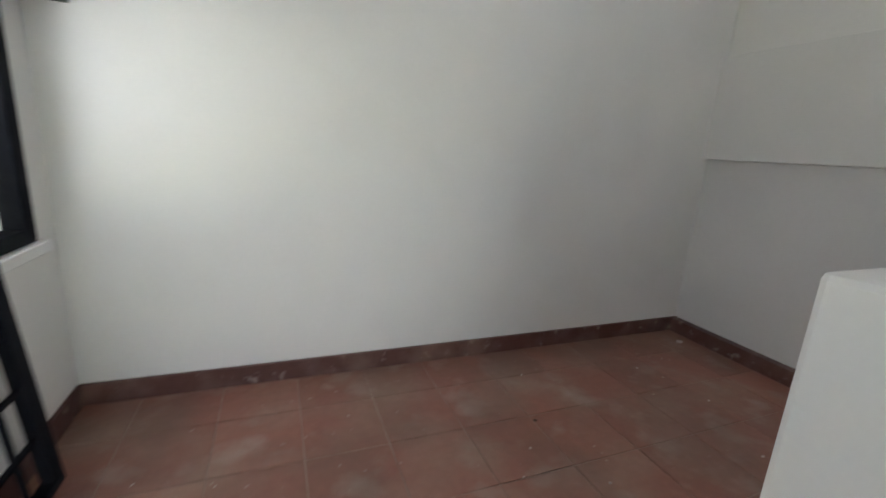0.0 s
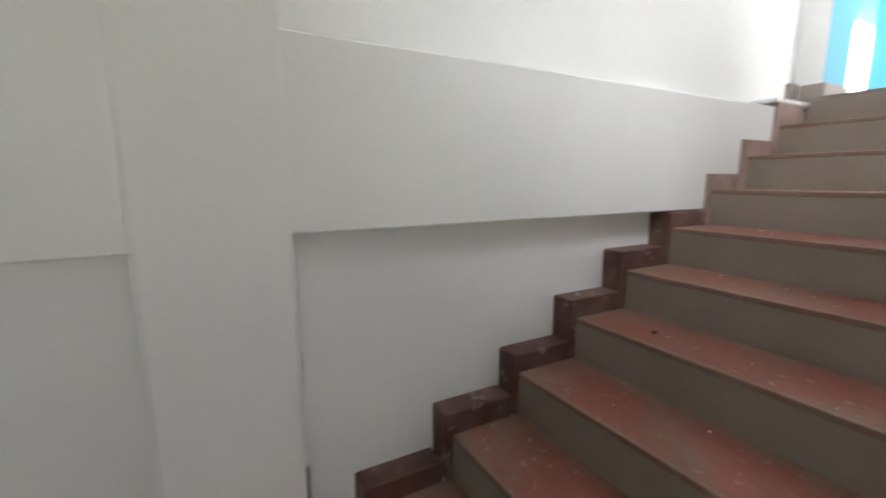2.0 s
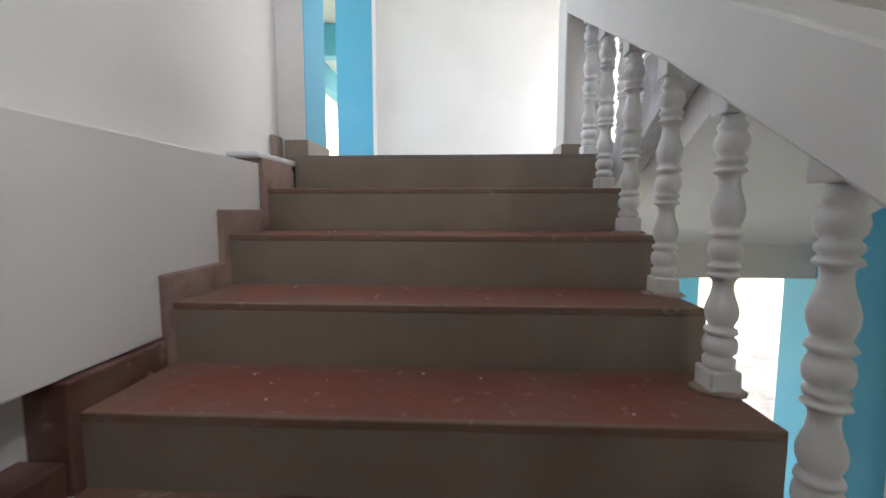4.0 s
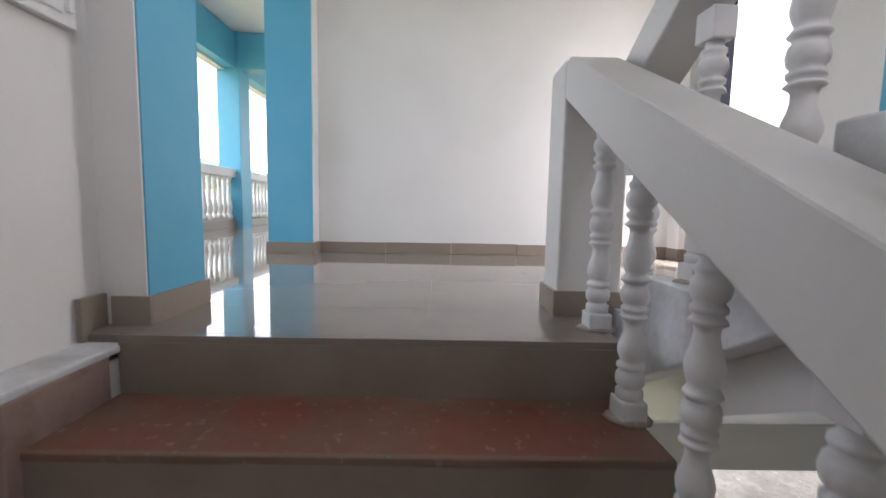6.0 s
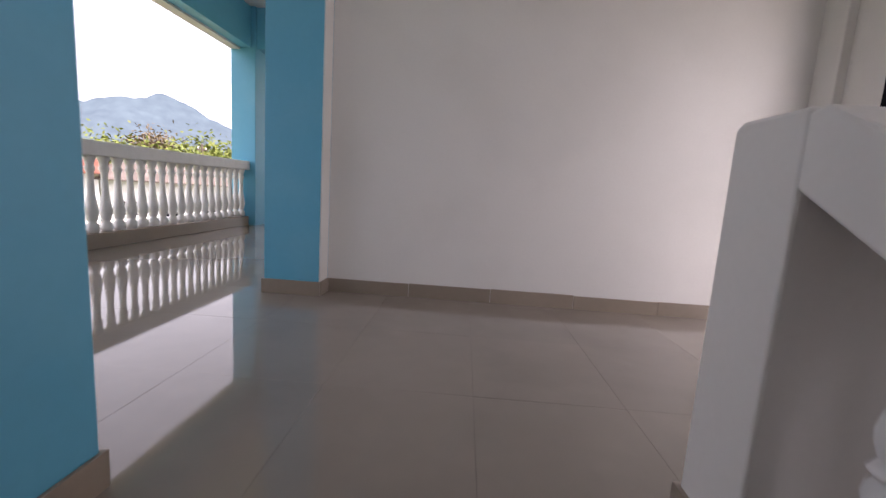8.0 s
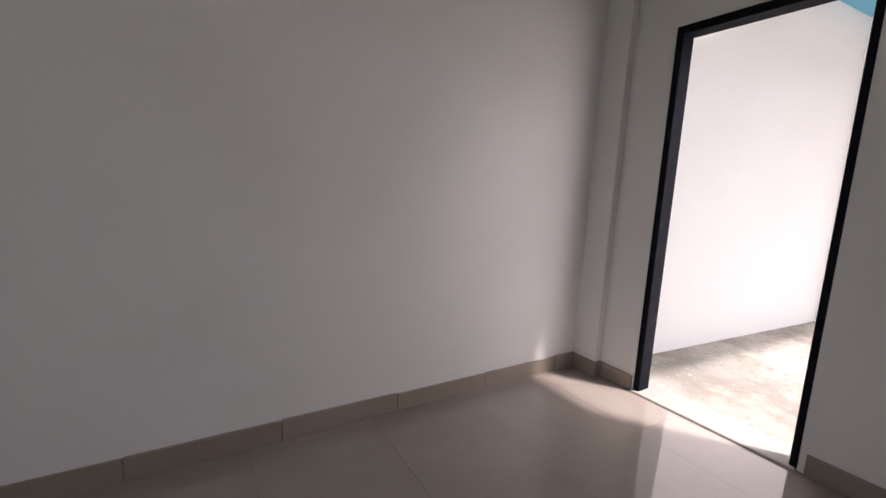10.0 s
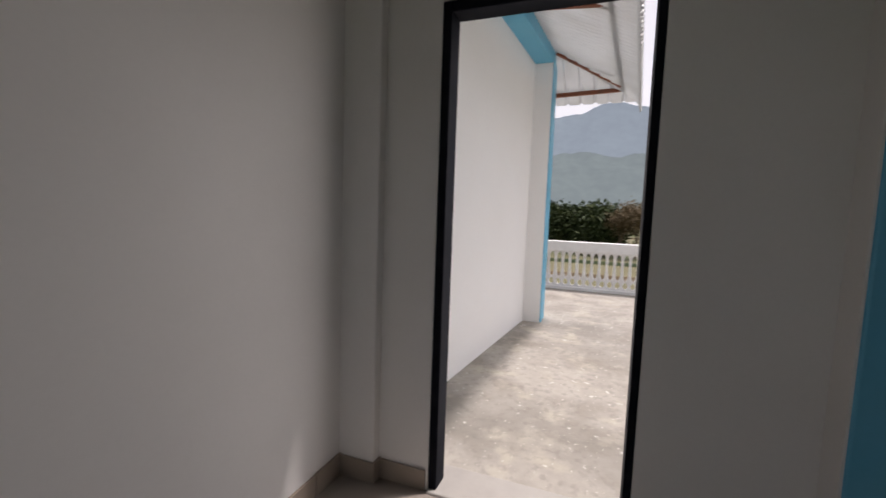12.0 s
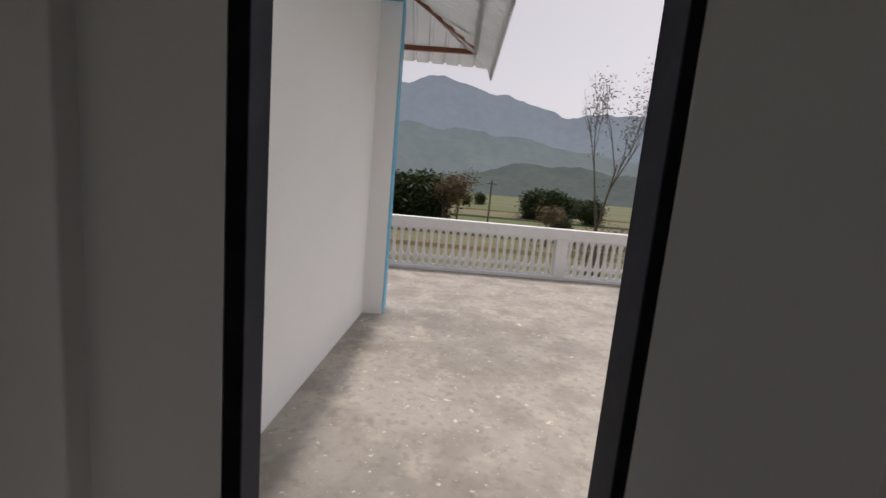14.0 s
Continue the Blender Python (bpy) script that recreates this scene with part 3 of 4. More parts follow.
# landing window
win = thing("window", "dark framed steel window with a white sill", "window")
for b in ((3.385, 3.45, WIN[0], WIN[0] + 0.07, WIN[2], WIN[3]), (3.385, 3.45, WIN[1] - 0.05, WIN[1], WIN[2], WIN[3]), (3.385, 3.45, WIN[0] + 0.07, WIN[1] - 0.05, WIN[2], WIN[2] + 0.05),
          (3.385, 3.45, WIN[0] + 0.07, WIN[1] - 0.05, WIN[3] - 0.05, WIN[3]), (3.40, 3.44, -0.92, -0.88, WIN[2] + 0.05, WIN[3] - 0.05)):
    part("frame", boxes(b, bevel=0.004), NAVY, win)
part("sill", boxes((3.36, 3.59, WIN[0] - 0.03, WIN[1] + 0.03, WIN[2] - 0.045, WIN[2] - 0.001), bevel=0.006), TRIM, win, "white painted sill")
for z in (1.05, 1.35, 1.65, 1.95):
    part("grille_bar", bar((3.445, WIN[0] + 0.04, z), (3.445, WIN[1] - 0.04, z), 0.014), NAVY, win)

# steel grille that leans against the wall
gr = thing("steel_grille", "dark steel grille panel leaning on the landing wall", "grille")


def lean(y, s):
    return (3.29 + 0.07 * s / 0.78, y + 0.04, 0.02 + 0.74 * s / 0.78)


for y in (-1.22, -0.42):
    part("post", bar(lean(y, 0.0), lean(y, 0.78), 0.06, 0.035, (1, 0, 0)), NAVY, gr)
for s in (0.02, 0.76):
    part("rail", bar(lean(-1.22, s), lean(-0.42, s), 0.04, 0.03), NAVY, gr)
for s in (0.2, 0.38, 0.56):
    part("rod", bar(lean(-1.2, s), lean(-0.44, s), 0.014), NAVY, gr)
for k in range(1, 6):
    part("rod", bar(lean(-1.22 + 0.133 * k, 0.02), lean(-1.22 + 0.133 * k, 0.76), 0.014), NAVY, gr)

# ---- veranda and terrace balustrades ----
VASE = [(0.0, 0.050), (0.030, 0.060), (0.060, 0.052), (0.078, 0.030), (0.092, 0.044), (0.115, 0.048), (0.135, 0.056), (0.160, 0.058), (0.210, 0.048), (0.290, 0.034), (0.380, 0.030), (0.440, 0.032), (0.460, 0.044),
        (0.475, 0.044), (0.490, 0.034), (0.520, 0.042), (0.545, 0.056), (0.560, 0.056)]
# outline of a precast terrace baluster: half width at each height
PRECAST = [(0.0, 0.090), (0.020, 0.088), (0.038, 0.050), (0.062, 0.032), (0.085, 0.032), (0.108, 0.052), (0.125, 0.084), (0.150, 0.086), (0.165, 0.062), (0.200, 0.044), (0.260, 0.034), (0.360, 0.026),
           (0.400, 0.028), (0.420, 0.040), (0.445, 0.028), (0.490, 0.034), (0.530, 0.060), (0.545, 0.089), (0.560, 0.090)]


def precast(hh):
    pts = [(-w * 0.745, q / 0.56 * hh) for q, w in PRECAST] + [(w * 0.745, q / 0.56 * hh) for q, w in reversed(PRECAST)]
    return prism(pts, "x", -0.03, 0.03)


def balustrade(name, x, ys, z, label, step, base, high, cap, posts=(), cast=False):
    rail_ob = thing(name, label, "balustrade")
    y0, y1 = ys
    part("plinth", boxes((x - 0.09, x + 0.09, y0, y1, z, z + base), bevel=0.006), TRIM if cast else SKIRT, rail_ob)
    part("coping", boxes((x - 0.11, x + 0.11, y0, y1, z + high - cap, z + high), bevel=0.01), TRIM, rail_ob)
    for y in posts:
        part("post", boxes((x - 0.10, x + 0.10, y - 0.11, y + 0.11, z + base - 0.01, z + high - cap + 0.01), bevel=0.006), TRIM, rail_ob)
    hh = high - cap - base
    data = mesh_of("baluster", precast(hh) if cast else lathe([(q / 0.56 * hh, r) for q, r in VASE], 10), TRIM, not cast)
    y = y0 + step / 2
    while y < y1 and len(rail_ob.children) < 290:
        if all(abs(y - q) > 0.16 for q in posts):
            ob = new("baluster", data)
            ob.location, ob.parent = (x, y, z + base), rail_ob
        y += step
    if cast:
        part("bead_strip", boxes((x - 0.035, x + 0.035, y0, y1, z + high - cap - 0.02, z + high - cap + 0.005)), TRIM, rail_ob)
    return rail_ob


balustrade("balustrade", VX, (1.6, 9.35), F, "white veranda balustrade of turned concrete balusters", 0.165, 0.15, 1.05, 0.14)
balustrade("balustrade", VX, (9.75, 14.4), F, "white veranda balustrade of turned concrete balusters, far bay", 0.165, 0.15, 1.05, 0.14)
balustrade("balustrade", 9.964, (-5.9, 9.0), TZ, "white terrace balustrade of pierced precast panels", 0.135, 0.06, 0.94, 0.19, posts=(2.18, -2.5, 6.9), cast=True)

# ---- roof over the terrace edge: a hip corner of corrugated sheet on steel ----
EX, EY, EZ = 8.05, 4.05, 4.82           # eave corner
SE, SS, SK = 0.45, 0.46, 0.065          # fall towards the east and the south eave; skew of the south eave
roof = thing("awning_roof", "galvanised corrugated hip roof overhang on rust red steel", "roof")


def sheet_south():
    bm = bmesh.new()
    rows, n = [], 440
    for i in range(n + 1):
        # the unseen stretch from x = 3.8 is added to shade the whole terrace wall
        x = 3.8 + (EX - 3.8) * i / n
        eave = EY + SK * (EX - x)
        run = max(min((EX - x) * SE / SS, 5.25 - eave), 0.02)
        d = 0.014 * math.sin(2 * math.pi * x / 0.085)
        line = [(eave - 0.05, EZ - 0.13), (eave - 0.03, EZ - 0.06), (eave + 0.0, EZ - 0.01)]
        line += [(eave + run * k / 3, EZ - 0.01 + run * k / 3 * SS) for k in (1, 2, 3)]
        rows.append([bm.verts.new((x, y - (d if k < 2 else 0), z + d)) for k, (y, z) in enumerate(line)])
    for a, b in zip(rows, rows[1:]):
        for k in range(5):
            bm.faces.new((a[k], a[k + 1], b[k + 1], b[k]))
    bmesh.ops.solidify(bm, geom=bm.faces[:], thickness=0.003)
    return bm


def sheet_east():
    bm = bmesh.new()
    rows, y = [], EY + 0.02
    while y < 9.0:
        for dy, up in ((0.0, 0.0), (0.135, 0.0), (0.15, 0.022), (0.175, 0.022), (0.19, 0.0)):
            q = y + dy
            run = max(min((q - EY) * 1.08, 1.5 if q < 5.0 else 1.03), 0.02)
            rows.append([bm.verts.new((EX - run * k / 3, q, EZ - 0.01 + run * k / 3 * SE + up + 0.012)) for k in range(4)])
        y += 0.19
    for a, b in zip(rows, rows[1:]):
        for k in range(3):
            bm.faces.new((a[k], a[k + 1], b[k + 1], b[k]))
    bmesh.ops.solidify(bm, geom=bm.faces[:], thickness=0.003)
    return bm


part("sheet", sheet_south(), SHEET, roof, "corrugated sheet over the south eave", smooth=True)
part("sheet", sheet_east(), SHEET, roof, "ribbed sheet over the east eave")
tip = Vector((7.78, 4.24, 4.93))
part("tie", bar(tip, (7.78, 5.2, 4.90), 0.05), RUST, roof)
part("tie", bar((7.78, 5.2, 4.90), (7.38, 5.2, 4.90), 0.05), RUST, roof)
part("purlin", bar(tip + Vector((0, 0, 0.01)), (3.85, 4.50, 4.95), 0.05), RUST, roof)
part("hip_rafter", bar(tip, (7.04, 5.10, 5.42), 0.055), RUST, roof)
part("hip_rafter", bar(tip + Vector((-0.22, 0.03, -0.02)), (7.06, 5.07, 5.24), 0.045), RUST, roof)
part("tie", bar((5.3, 4.36, 4.95), (5.3, 5.2, 5.02), 0.05), RUST, roof)
part("rafter", bar((5.3, 4.36, 4.97), (5.3, 5.2, 5.34), 0.045), RUST, roof)
part("hanger", bar((7.25, 4.86, 5.28), (7.2, 4.36, 4.99), 0.03), RUST, roof)


# ---- small things ----
con = thing("conduit_end", "dark open conduit slot at the column foot", "conduit")
part("slot", boxes((XR, XR + 0.03, -0.246, -0.232, 0.16, 0.37), bevel=0.002), NAVY, con)
part("gap", boxes((XR, XR + 0.028, -0.2475, -0.2425, 0.0, 0.16), bevel=0.001), NAVY, con, "thin dark crack below the slot")
CHIP = material("dried_plaster_crumb", (0.62, 0.57, 0.52), 0.9, grain=0.2, scale=80)
DARKCHIP = material("dark_dirt_crumb", (0.03, 0.025, 0.02), 0.9)


def crumb(label, place, size, mat):
    bm = bmesh.new()
    bmesh.ops.create_icosphere(bm, subdivisions=1, radius=1)
    for v in bm.verts:
        v.co = Vector((v.co.x * size, v.co.y * size * random.uniform(0.5, 1.0), max(v.co.z, -0.4) * size * 0.45 + size * 0.18)) * random.uniform(0.8, 1.2)
    ob = part("crumb", bm, mat)
    ob.location = place
    ob.rotation_euler = (0, 0, random.uniform(0, 6))
    tagged(ob, label, "debris", "crumbs on the stair")


crumb("pale plaster crumb on the red landing floor", (0.12, -1.50, 0.0), 0.022, CHIP)
crumb("pale plaster crumb on the red landing floor", (1.55, -1.05, 0.0), 0.010, DARKCHIP)
crumb("dark dirt crumb on a stair tread", (0.30, 3 * T + 0.12, 4 * R), 0.014, DARKCHIP)
crumb("dark dirt crumb on a stair tread", (1.22, 3 * T + 0.10, 4 * R), 0.009, DARKCHIP)
for k in range(9):
    crumb("plaster crumb in the corner at the column foot", (random.uniform(-0.03, 0.10), random.uniform(-0.24, -0.06), 0.0), random.uniform(0.006, 0.014), CHIP if k % 3 else DARKCHIP)
for k in range(46):
    x, i = random.uniform(0.25, 1.45), random.randrange(0, 9)
    crumb("small pale plaster crumb on a stair tread", (x, i * T + random.uniform(0.03, T - 0.05), (i + 1) * R), random.uniform(0.003, 0.007), CHIP)
for k in range(40):
    crumb("small pale plaster crumb on the landing floor", (random.uniform(0.1, 3.2), random.uniform(-1.6, -0.1), 0.0), random.uniform(0.003, 0.007), CHIP)

# ---- outdoors ----
GZ = GROUND - 0.25


def field_material():
    m = material("dry_fields_and_grass", (0.105, 0.105, 0.05), 0.95, grain=0.35, scale=0.9, stain=(0.165, 0.135, 0.07), stain_amount=0.9, stain_scale=0.035, bump=0.0)
    return speckled(m, (0.075, 0.105, 0.03), 0.02, 0.5, 0.56, 0.8)


structure("ground", prism([(2600 * math.cos(a * math.pi / 24), 2600 * math.sin(a * math.pi / 24)) for a in range(48)], "z", GZ - 0.5, GZ), field_material(), "dry green and brown fields round the house", "ground")


def ridge(name, radius, knots, base, rgb, haze_glow, seed, label):
    """A mountain range: a long slope whose crest follows heights given by heading. Distance haze is put in as a glow.
    """
    bm = bmesh.new()
    heads = np.array([k[0] for k in knots])
    elev = np.array([k[1] for k in knots])
    rows = []
    for i in range(721):
        h = -180 + i * 0.5
        e = np.interp(h, heads, elev)
        col = []
        for k in range(9):
            s = k / 8
            rough = noise.fractal(Vector((h * 0.16 + seed, s * 3.0, seed)), 0.9, 2.1, 5) * 0.012
            z = radius * (e * (s ** 0.8) + rough * (0.3 + s) * min(1, s * 4)) - 3
            r = radius * (1 + 0.30 * s)
            col.append(bm.verts.new((-math.sin(radians(h)) * r, math.cos(radians(h)) * r, z * (1 + 0.30 * s))))
        rows.append(col)
    for a, b in zip(rows, rows[1:]):
        for k in range(8):
            bm.faces.new((a[k], a[k + 1], b[k + 1], b[k]))
    m = material(name + "_forest_haze", rgb, 1.0, grain=0.55, scale=0.045 * 1000 / radius, stain=tuple(c * 1.35 for c in rgb), stain_amount=0.8, stain_scale=0.006 * 1000 / radius, bump=0.0)
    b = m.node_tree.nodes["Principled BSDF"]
    # blue-grey emission stands in for the haze in front of the slope
    b.inputs["Emission Color"].default_value = (*haze_glow, 1)
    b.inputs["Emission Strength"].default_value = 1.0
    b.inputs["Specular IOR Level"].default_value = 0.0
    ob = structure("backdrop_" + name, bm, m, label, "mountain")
    ob.data.polygons.foreach_set("use_smooth", [True] * len(ob.data.polygons))


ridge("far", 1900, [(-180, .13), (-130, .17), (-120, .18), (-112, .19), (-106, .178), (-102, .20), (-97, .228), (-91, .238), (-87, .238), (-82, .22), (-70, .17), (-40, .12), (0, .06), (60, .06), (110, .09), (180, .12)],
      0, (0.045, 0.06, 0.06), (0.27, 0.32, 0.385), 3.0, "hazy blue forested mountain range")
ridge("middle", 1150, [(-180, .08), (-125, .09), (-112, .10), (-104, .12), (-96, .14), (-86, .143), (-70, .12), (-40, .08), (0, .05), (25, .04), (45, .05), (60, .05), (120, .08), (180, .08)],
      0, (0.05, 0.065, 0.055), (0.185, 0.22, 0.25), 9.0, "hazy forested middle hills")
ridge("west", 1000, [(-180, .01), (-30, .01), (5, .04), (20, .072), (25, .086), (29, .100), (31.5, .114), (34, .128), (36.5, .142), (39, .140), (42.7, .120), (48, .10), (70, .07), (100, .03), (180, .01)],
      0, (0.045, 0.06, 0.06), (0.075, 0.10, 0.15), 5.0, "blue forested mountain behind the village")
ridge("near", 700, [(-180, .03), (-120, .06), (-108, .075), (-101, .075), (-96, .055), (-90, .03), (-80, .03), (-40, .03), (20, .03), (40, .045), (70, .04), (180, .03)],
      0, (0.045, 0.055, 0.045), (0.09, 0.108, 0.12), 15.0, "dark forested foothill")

BARK = material("grey_brown_bark", (0.13, 0.10, 0.075), 0.9, grain=0.3, scale=20, bump=0.5)


def leaf_material(name, rgb, rgb2):
    m = material(name, rgb, 0.7, grain=0.25, scale=3, stain=rgb2, stain_amount=0.9, stain_scale=0.7, bump=0.0)
    m.node_tree.nodes["Principled BSDF"].inputs["Specular IOR Level"].default_value = 0.2
    return m


DARKLEAF = leaf_material("dark_bamboo_leaf", (0.035, 0.055, 0.02), (0.07, 0.085, 0.03))
GREENLEAF = leaf_material("fresh_green_leaf", (0.125, 0.16, 0.032), (0.21, 0.215, 0.055))
BROWNLEAF = leaf_material("dry_brown_leaf", (0.14, 0.105, 0.06), (0.20, 0.15, 0.09))


def limb(bm, a, b, r0, r1, sides=6):
    a, b = Vector(a), Vector(b)
    d = (b - a).normalized()
    s = d.cross(Vector((0.3, 0.9, 0.1))).normalized()
    u = s.cross(d)
    ends = [[bm.verts.new(p + (s * math.cos(2 * math.pi * k / sides) + u * math.sin(2 * math.pi * k / sides)) * r) for k in range(sides)] for p, r in ((a, r0), (b, r1))]
    for k in range(sides):
        bm.faces.new((ends[0][k], ends[0][(k + 1) % sides], ends[1][(k + 1) % sides], ends[1][k]))


def branches(bm, rng, base, way, length, radius, depth, tips, side=0.75, rise=0.5):
    end = base + way * length
    limb(bm, base, end, radius, radius * 0.62, 6 if depth > 1 else 4)
    if depth == 0:
        tips.append(end)
        return
    tips.append(base.lerp(end, 0.7))
    for k in range(rng.choice((2, 3, 3))):
        w = (way + Vector((rng.uniform(-side, side), rng.uniform(-side, side), rng.uniform(-0.1, rise)))).normalized()
        branches(bm, rng, base.lerp(end, rng.uniform(0.55, 1.0)), w, length * rng.uniform(0.55, 0.8), radius * 0.55, depth - 1, tips, side, rise)


def tree(name, label, height, spread, leaf, leaves, size, seed, depth=4, clump=0.9, droop=0.0, side=0.75, rise=0.5, girth=0.022):
    rng = random.Random(seed)
    t = thing(name, label, "tree")
    bm = bmesh.new()
    tips = []
    branches(bm, rng, Vector((0, 0, -0.1)), Vector((rng.uniform(-.08, .08), rng.uniform(-.08, .08), 1)).normalized(), height * 0.34, height * girth, depth, tips, side, rise)
    part("trunk", bm, BARK, t)
    high = [p for p in tips if p.z > height * 0.2] or tips
    verts, faces = [], []
    for k in range(leaves):
        p = rng.choice(high)
        c = Vector((rng.gauss(0, 1), rng.gauss(0, 1), rng.gauss(0, 0.8))) * clump * spread
        c = Vector((p.x * spread, p.y * spread, p.z)) + c
        c.z = max(c.z - droop * abs(rng.gauss(0, 1)), 0.3)
        a = Vector((rng.gauss(0, 1), rng.gauss(0, 1), rng.gauss(0, 0.6))).normalized() * size * rng.uniform(0.6, 1.3)
        b = a.cross(Vector((rng.gauss(0, 1), rng.gauss(0, 1), rng.gauss(0, 1)))).normalized() * size * 0.38
        i = len(verts)
        verts += [c - a, c + b, c + a, c - b]
        faces.append((i, i + 1, i + 2, i + 3))
    if leaves:
        me = bpy.data.meshes.new("crown")
        me.from_pydata([tuple(v) for v in verts], [], faces)
        me.materials.append(leaf)
        ob = new("crown", me)
        ob.parent = t
    return t


bamboo = tree("bamboo_clump", "dense dark green bamboo clump beyond the field", 11.0, 1.0, DARKLEAF, 9000, 0.42, 4, clump=1.0, droop=2.6)
bamboo.location = (70, 13.5, GZ)
for x, y, s, r in ((72, 10.2, 0.9, 40), (69, 7.6, 0.95, 110), (67, 5.0, 0.98, 290), (78, 18, 1.0, 200), (95, -19.0, 0.85, 70), (93, -22.5, 0.9, 160), (60, 24, 1.0, 10)):
    copy_thing(bamboo, pose(x, y, GZ, 0, 0, r) @ Matrix.Scale(s, 4))
brown = tree("bare_tree", "half bare brown tree at the field edge", 8.6, 1.05, BROWNLEAF, 2600, 0.20, 9, depth=5, clump=0.7)
brown.location = (62, 0.6, GZ)
copy_thing(brown, pose(63, 2.6, GZ, 0, 0, 80) @ Matrix.Scale(0.85, 4))
copy_thing(brown, pose(48, -8.5, GZ, 0, 0, 150) @ Matrix.Scale(0.6, 4))
green = tree("leafy_tree", "round leafy green tree", 8.0, 1.15, GREENLEAF, 9000, 0.26, 14, clump=1.0, droop=2.2)
green.location = (-46, 44, GZ)
for x, y, s, r in ((-39, 47, 1.05, 60), (-33, 50, 1.0, 120), (-52, 40, 1.1, 200), (-27, 52, 0.95, 250), (-36, 62, 1.2, 300), (-60, 60, 1.3, 20), (-45, 36, 0.8, 140), (-21, 56, 0.8, 33), (-24, 70, 1.1, 80)):
    copy_thing(green, pose(x, y, GZ, 0, 0, r) @ Matrix.Scale(s * 1.15, 4))
dark = tree("leafy_tree", "dark green leafy tree behind the fields", 8.0, 1.1, DARKLEAF, 8000, 0.28, 17, clump=0.9, droop=2.0)
dark.location = (100, -20, GZ)
for x, y, s, r in ((150, -4, 0.6, 30), (160, 3, 0.7, 90), (155, -9, 0.55, 10), (125, 6, 0.8, 250), (104, -24, 0.95, 15), (92, -29.5, 0.85, 48), (96, -26, 0.9, 210), (110, -27, 0.85, 35), (140, -32, 0.9, 65), (120, -36, 0.8, 85), (165, -14, 0.7, 145), (140, 14, 0.9, 165), (60, -13.0, 0.5, 77)):
    copy_thing(dark, pose(x, y, GZ, 0, 0, r) @ Matrix.Scale(s, 4))
copy_thing(brown, pose(-42, 60, GZ, 0, 0, 20) @ Matrix.Scale(1.35, 4))
slim = tree("slim_bare_tree", "tall slim nearly leafless tree near the terrace", 15.5, 0.75, BROWNLEAF, 900, 0.075, 23, depth=5, clump=0.3, side=0.42, rise=1.0, girth=0.0075)
slim.location = (25, -4.9, GZ)
shrub = tree("dry_shrub", "dry twiggy shrub below the terrace", 4.2, 1.3, BROWNLEAF, 900, 0.10, 31, depth=5, clump=0.5)
shrub.location = (27, -5.0, GZ)
copy_thing(shrub, pose(30, -7.2, GZ, 0, 0, 90))

pole = thing("utility_pole", "dark utility pole with a cross arm in the field", "utility pole", (60, -3.6, GZ))
bm = bmesh.new()
limb(bm, (0, 0, 0), (0, 0, 7.0), 0.14, 0.10, 8)
part("post", bm, BARK, pole)
part("cross_arm", boxes((-0.06, 0.06, -0.7, 0.7, 6.4, 6.52), bevel=0.01), BARK, pole)
for y in (-0.6, 0.0, 0.6):
    part("insulator", boxes((-0.05, 0.05, y - 0.05, y + 0.05, 6.52, 6.68), bevel=0.015), TRIM, pole)
copy_thing(pole, pose(-28, 48, GZ) @ Matrix.Scale(1.15, 4))

# terraced field edges
for k, (x, y0, y1, w) in enumerate(((40, -60, 70, 0.5), (52, -60, 70, 0.6), (68, -70, 80, 0.7), (88, -80, 90, 0.8), (120, -90, 100, 1.0))):
    structure("field_bank", prism([(x, GZ), (x + 0.3, GZ + 0.35), (x + w, GZ + 0.35), (x + w + 0.5, GZ)], "y", y0, y1), DARKLEAF if k % 2 else BROWNLEAF, "low grassy bank between the fields", "ground")

ROOFRED = material("rusty_roof_sheet", (0.15, 0.05, 0.03), 0.8, grain=0.3, scale=6, stain=(0.19, 0.10, 0.075), stain_amount=0.8, stain_scale=0.8, bump=0.1)
ROOFGREY = material("weathered_roof_sheet", (0.10, 0.078, 0.066), 0.7, grain=0.2, scale=6, stain=(0.2, 0.16, 0.14), stain_amount=0.8, stain_scale=0.8, bump=0.1)


def house(label, x, y, turn, length, width, eave, ridge_z, mat):
    h = thing("house", label, "house", (x, y, GZ))
    h.rotation_euler = (0, 0, radians(turn))
    part("wall", boxes((-length / 2, length / 2, -width / 2, width / 2, 0, eave)), WHITE, h)
    o = 0.6
    part("roof", prism([(-width / 2 - o, eave - 0.1), (0, ridge_z), (width / 2 + o, eave - 0.1), (width / 2 + o, eave), (0, ridge_z + 0.1), (-width / 2 - o, eave)], "x", -length / 2 - o, length / 2 + o), mat, h)
    part("gable", prism([(-width / 2, eave - 0.02), (width / 2, eave - 0.02), (0, ridge_z - 0.08)], "x", -length / 2, length / 2), WHITE, h)
    for k in range(3):
        u = -length / 2 + length * (k + 0.5) / 3
        for side in (-1, 1):
            wob = part("window", boxes((u - 0.5, u + 0.5, side * (width / 2 + 0.01) - 0.03, side * (width / 2 + 0.01) + 0.03, 1.2, 2.3), bevel=0.01), NAVY, h)
            part("sill", boxes((u - 0.58, u + 0.58, side * (width / 2 + 0.05) - 0.06, side * (width / 2 + 0.05) + 0.06, 1.1, 1.2)), TRIM, wob)


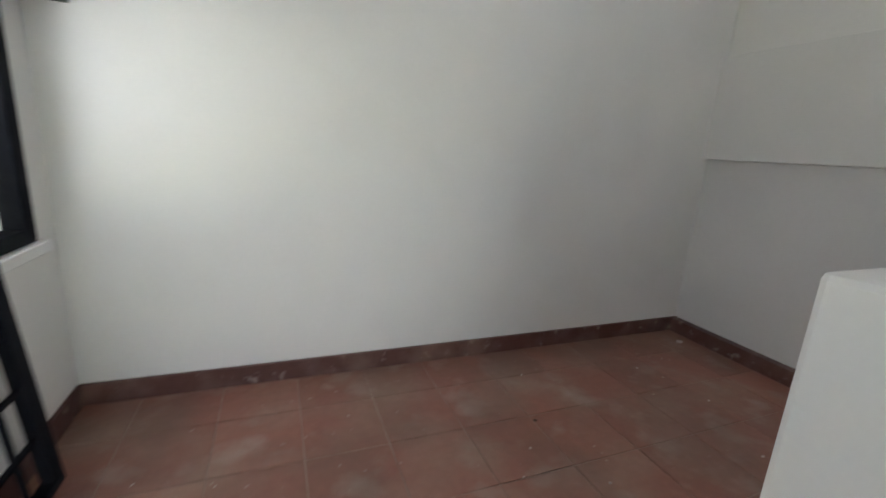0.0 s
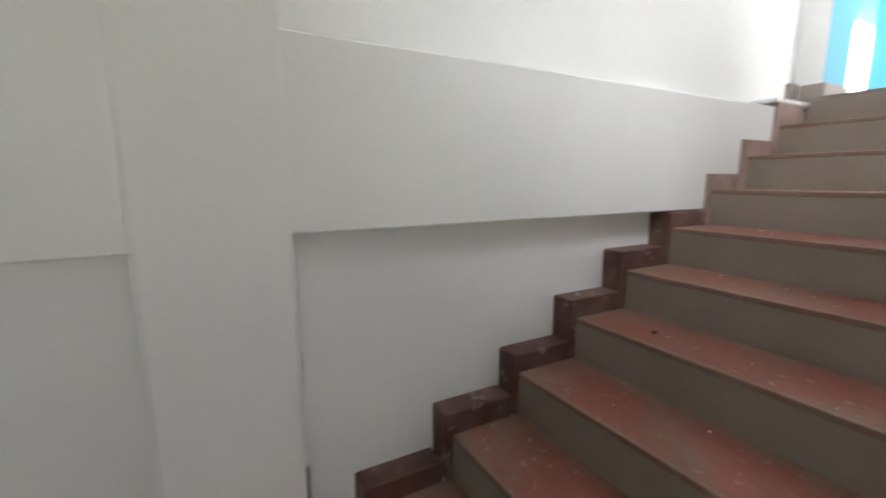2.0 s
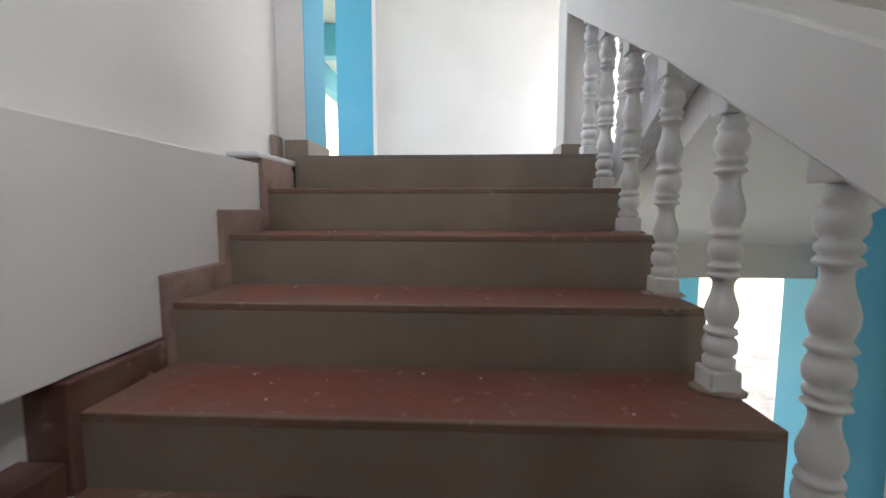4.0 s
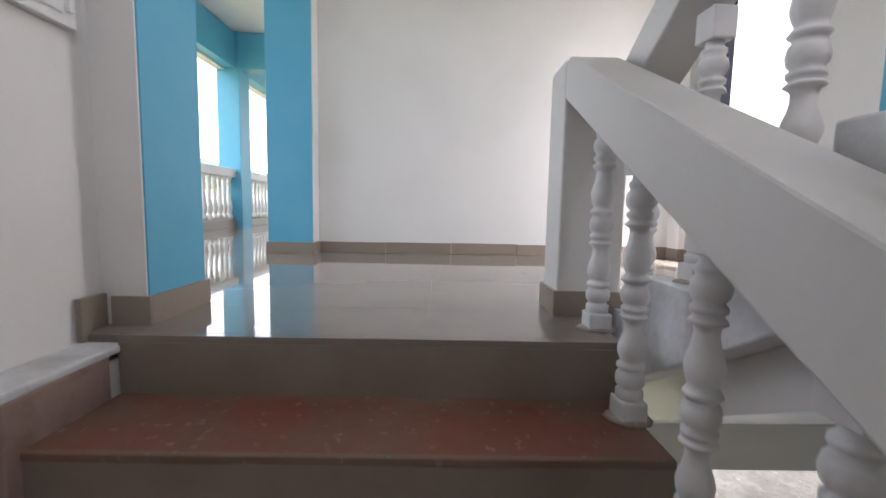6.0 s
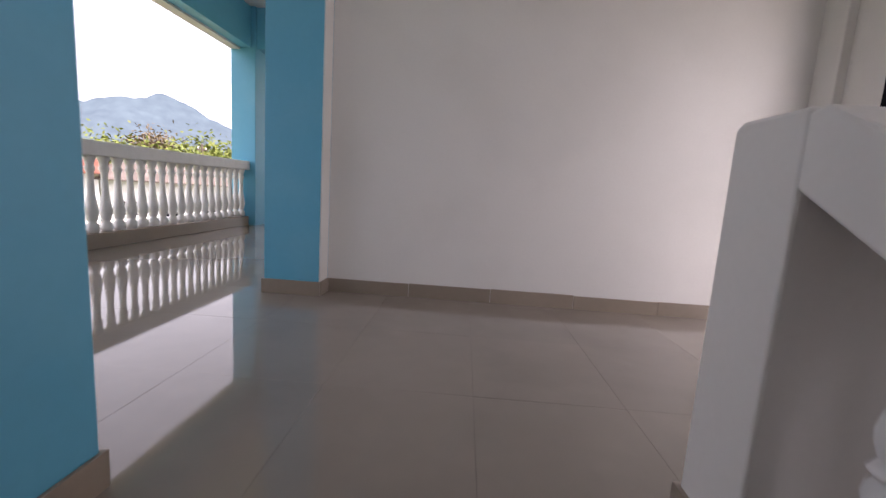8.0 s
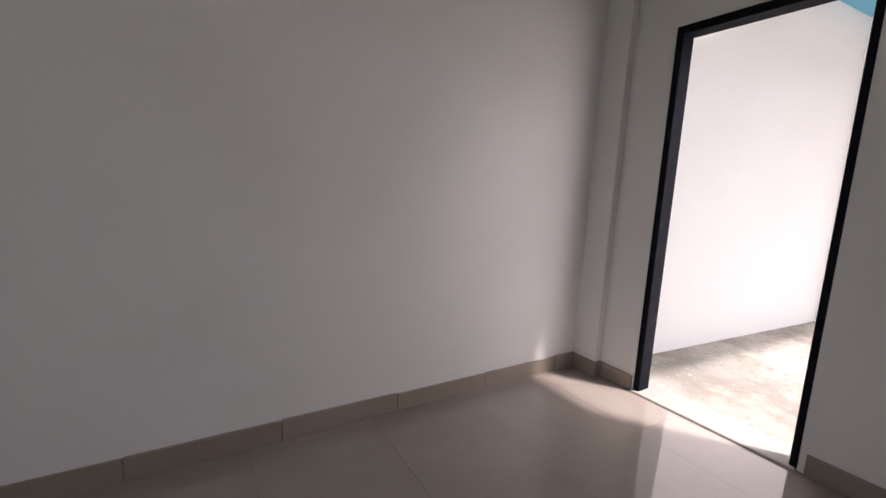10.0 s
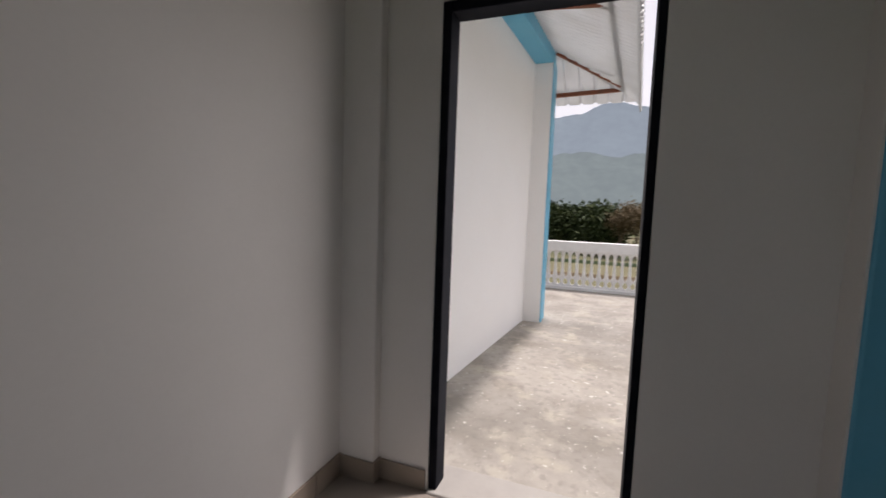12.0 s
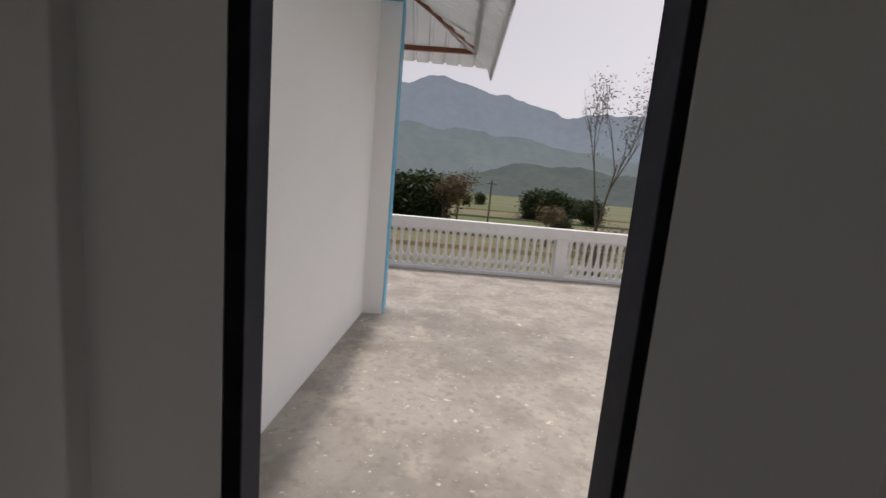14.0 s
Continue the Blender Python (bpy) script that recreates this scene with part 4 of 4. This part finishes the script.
house("white house with a rusty red sheet roof", -33.5, 33.5, 40, 10, 7, 4.4, 6.8, ROOFRED)
house("white house with a weathered grey sheet roof", -23.5, 38.5, 15, 9, 6, 4.0, 5.7, ROOFGREY)

# ---- tiles ----
LT = 0.323
red_tile = mesh_of("tile", boxes((0.002, LT - 0.002, 0.002, LT - 0.002, -0.012, 0.0), bevel=0.0015), RED)
for i in range(-1, 11):
    for j in range(6):
        x, y = 0.267 + i * LT, -0.122 - j * LT
        a0, a1, b0, b1 = max(x, -0.072), min(x + LT, 3.4), max(y, YB), min(y + LT, -0.002)
        if min(a1 - a0, b1 - b0) < 0.02:
            continue
        whole = a1 - a0 > LT - 1e-4 and b1 - b0 > LT - 1e-4
        ob = new("tile", red_tile if whole else mesh_of("tile", boxes((0.002, a1 - a0 - 0.002, 0.002, b1 - b0 - 0.002, -0.012, 0.0), bevel=0.0015), RED))
        ob.location, ob.parent = (a0, b0, random.uniform(-0.0012, 0.0008)), landing
TX, TY = 0.597, 0.69
gloss_tile = mesh_of("tile", boxes((0.0005, TX - 0.0005, 0.0005, TY - 0.0005, -0.010, 0.0), bevel=0.0004), GLOSS)


def cut_tile(x0, x1, y0, y1):
    ob = new("tile", mesh_of("tile", boxes((x0 + 0.0005, x1 - 0.0005, y0 + 0.0005, y1 - 0.0005, F - 0.01, F), bevel=0.0004), GLOSS))
    ob.parent = hall


for i in range(-7, 4):
    for j in range(-6, 16):
        xa, ya = 0.97 + i * TX, 4.05 + j * TY
        xb, yb = xa + TX, ya + TY
        for zx0, zx1, zy0, zy1 in ((-2.95, -0.224, 0.1, 15.0), (-0.224, 1.567, 9 * T + 0.021, YW), (1.567, FLIGHT, 9 * T + 0.021, 3.37), (1.567, XE, 3.37, YW)):
            a0, a1, b0, b1 = max(xa, zx0), min(xb, zx1), max(ya, zy0), min(yb, zy1)
            if a1 - a0 > 0.02 and b1 - b0 > 0.02:
                if a1 - a0 > TX - 1e-6 and b1 - b0 > TY - 1e-6:
                    ob = new("tile", gloss_tile)
                    ob.location, ob.parent = (xa, ya, F + random.uniform(-0.0006, 0.0004)), hall
                else:
                    cut_tile(a0, a1, b0, b1)
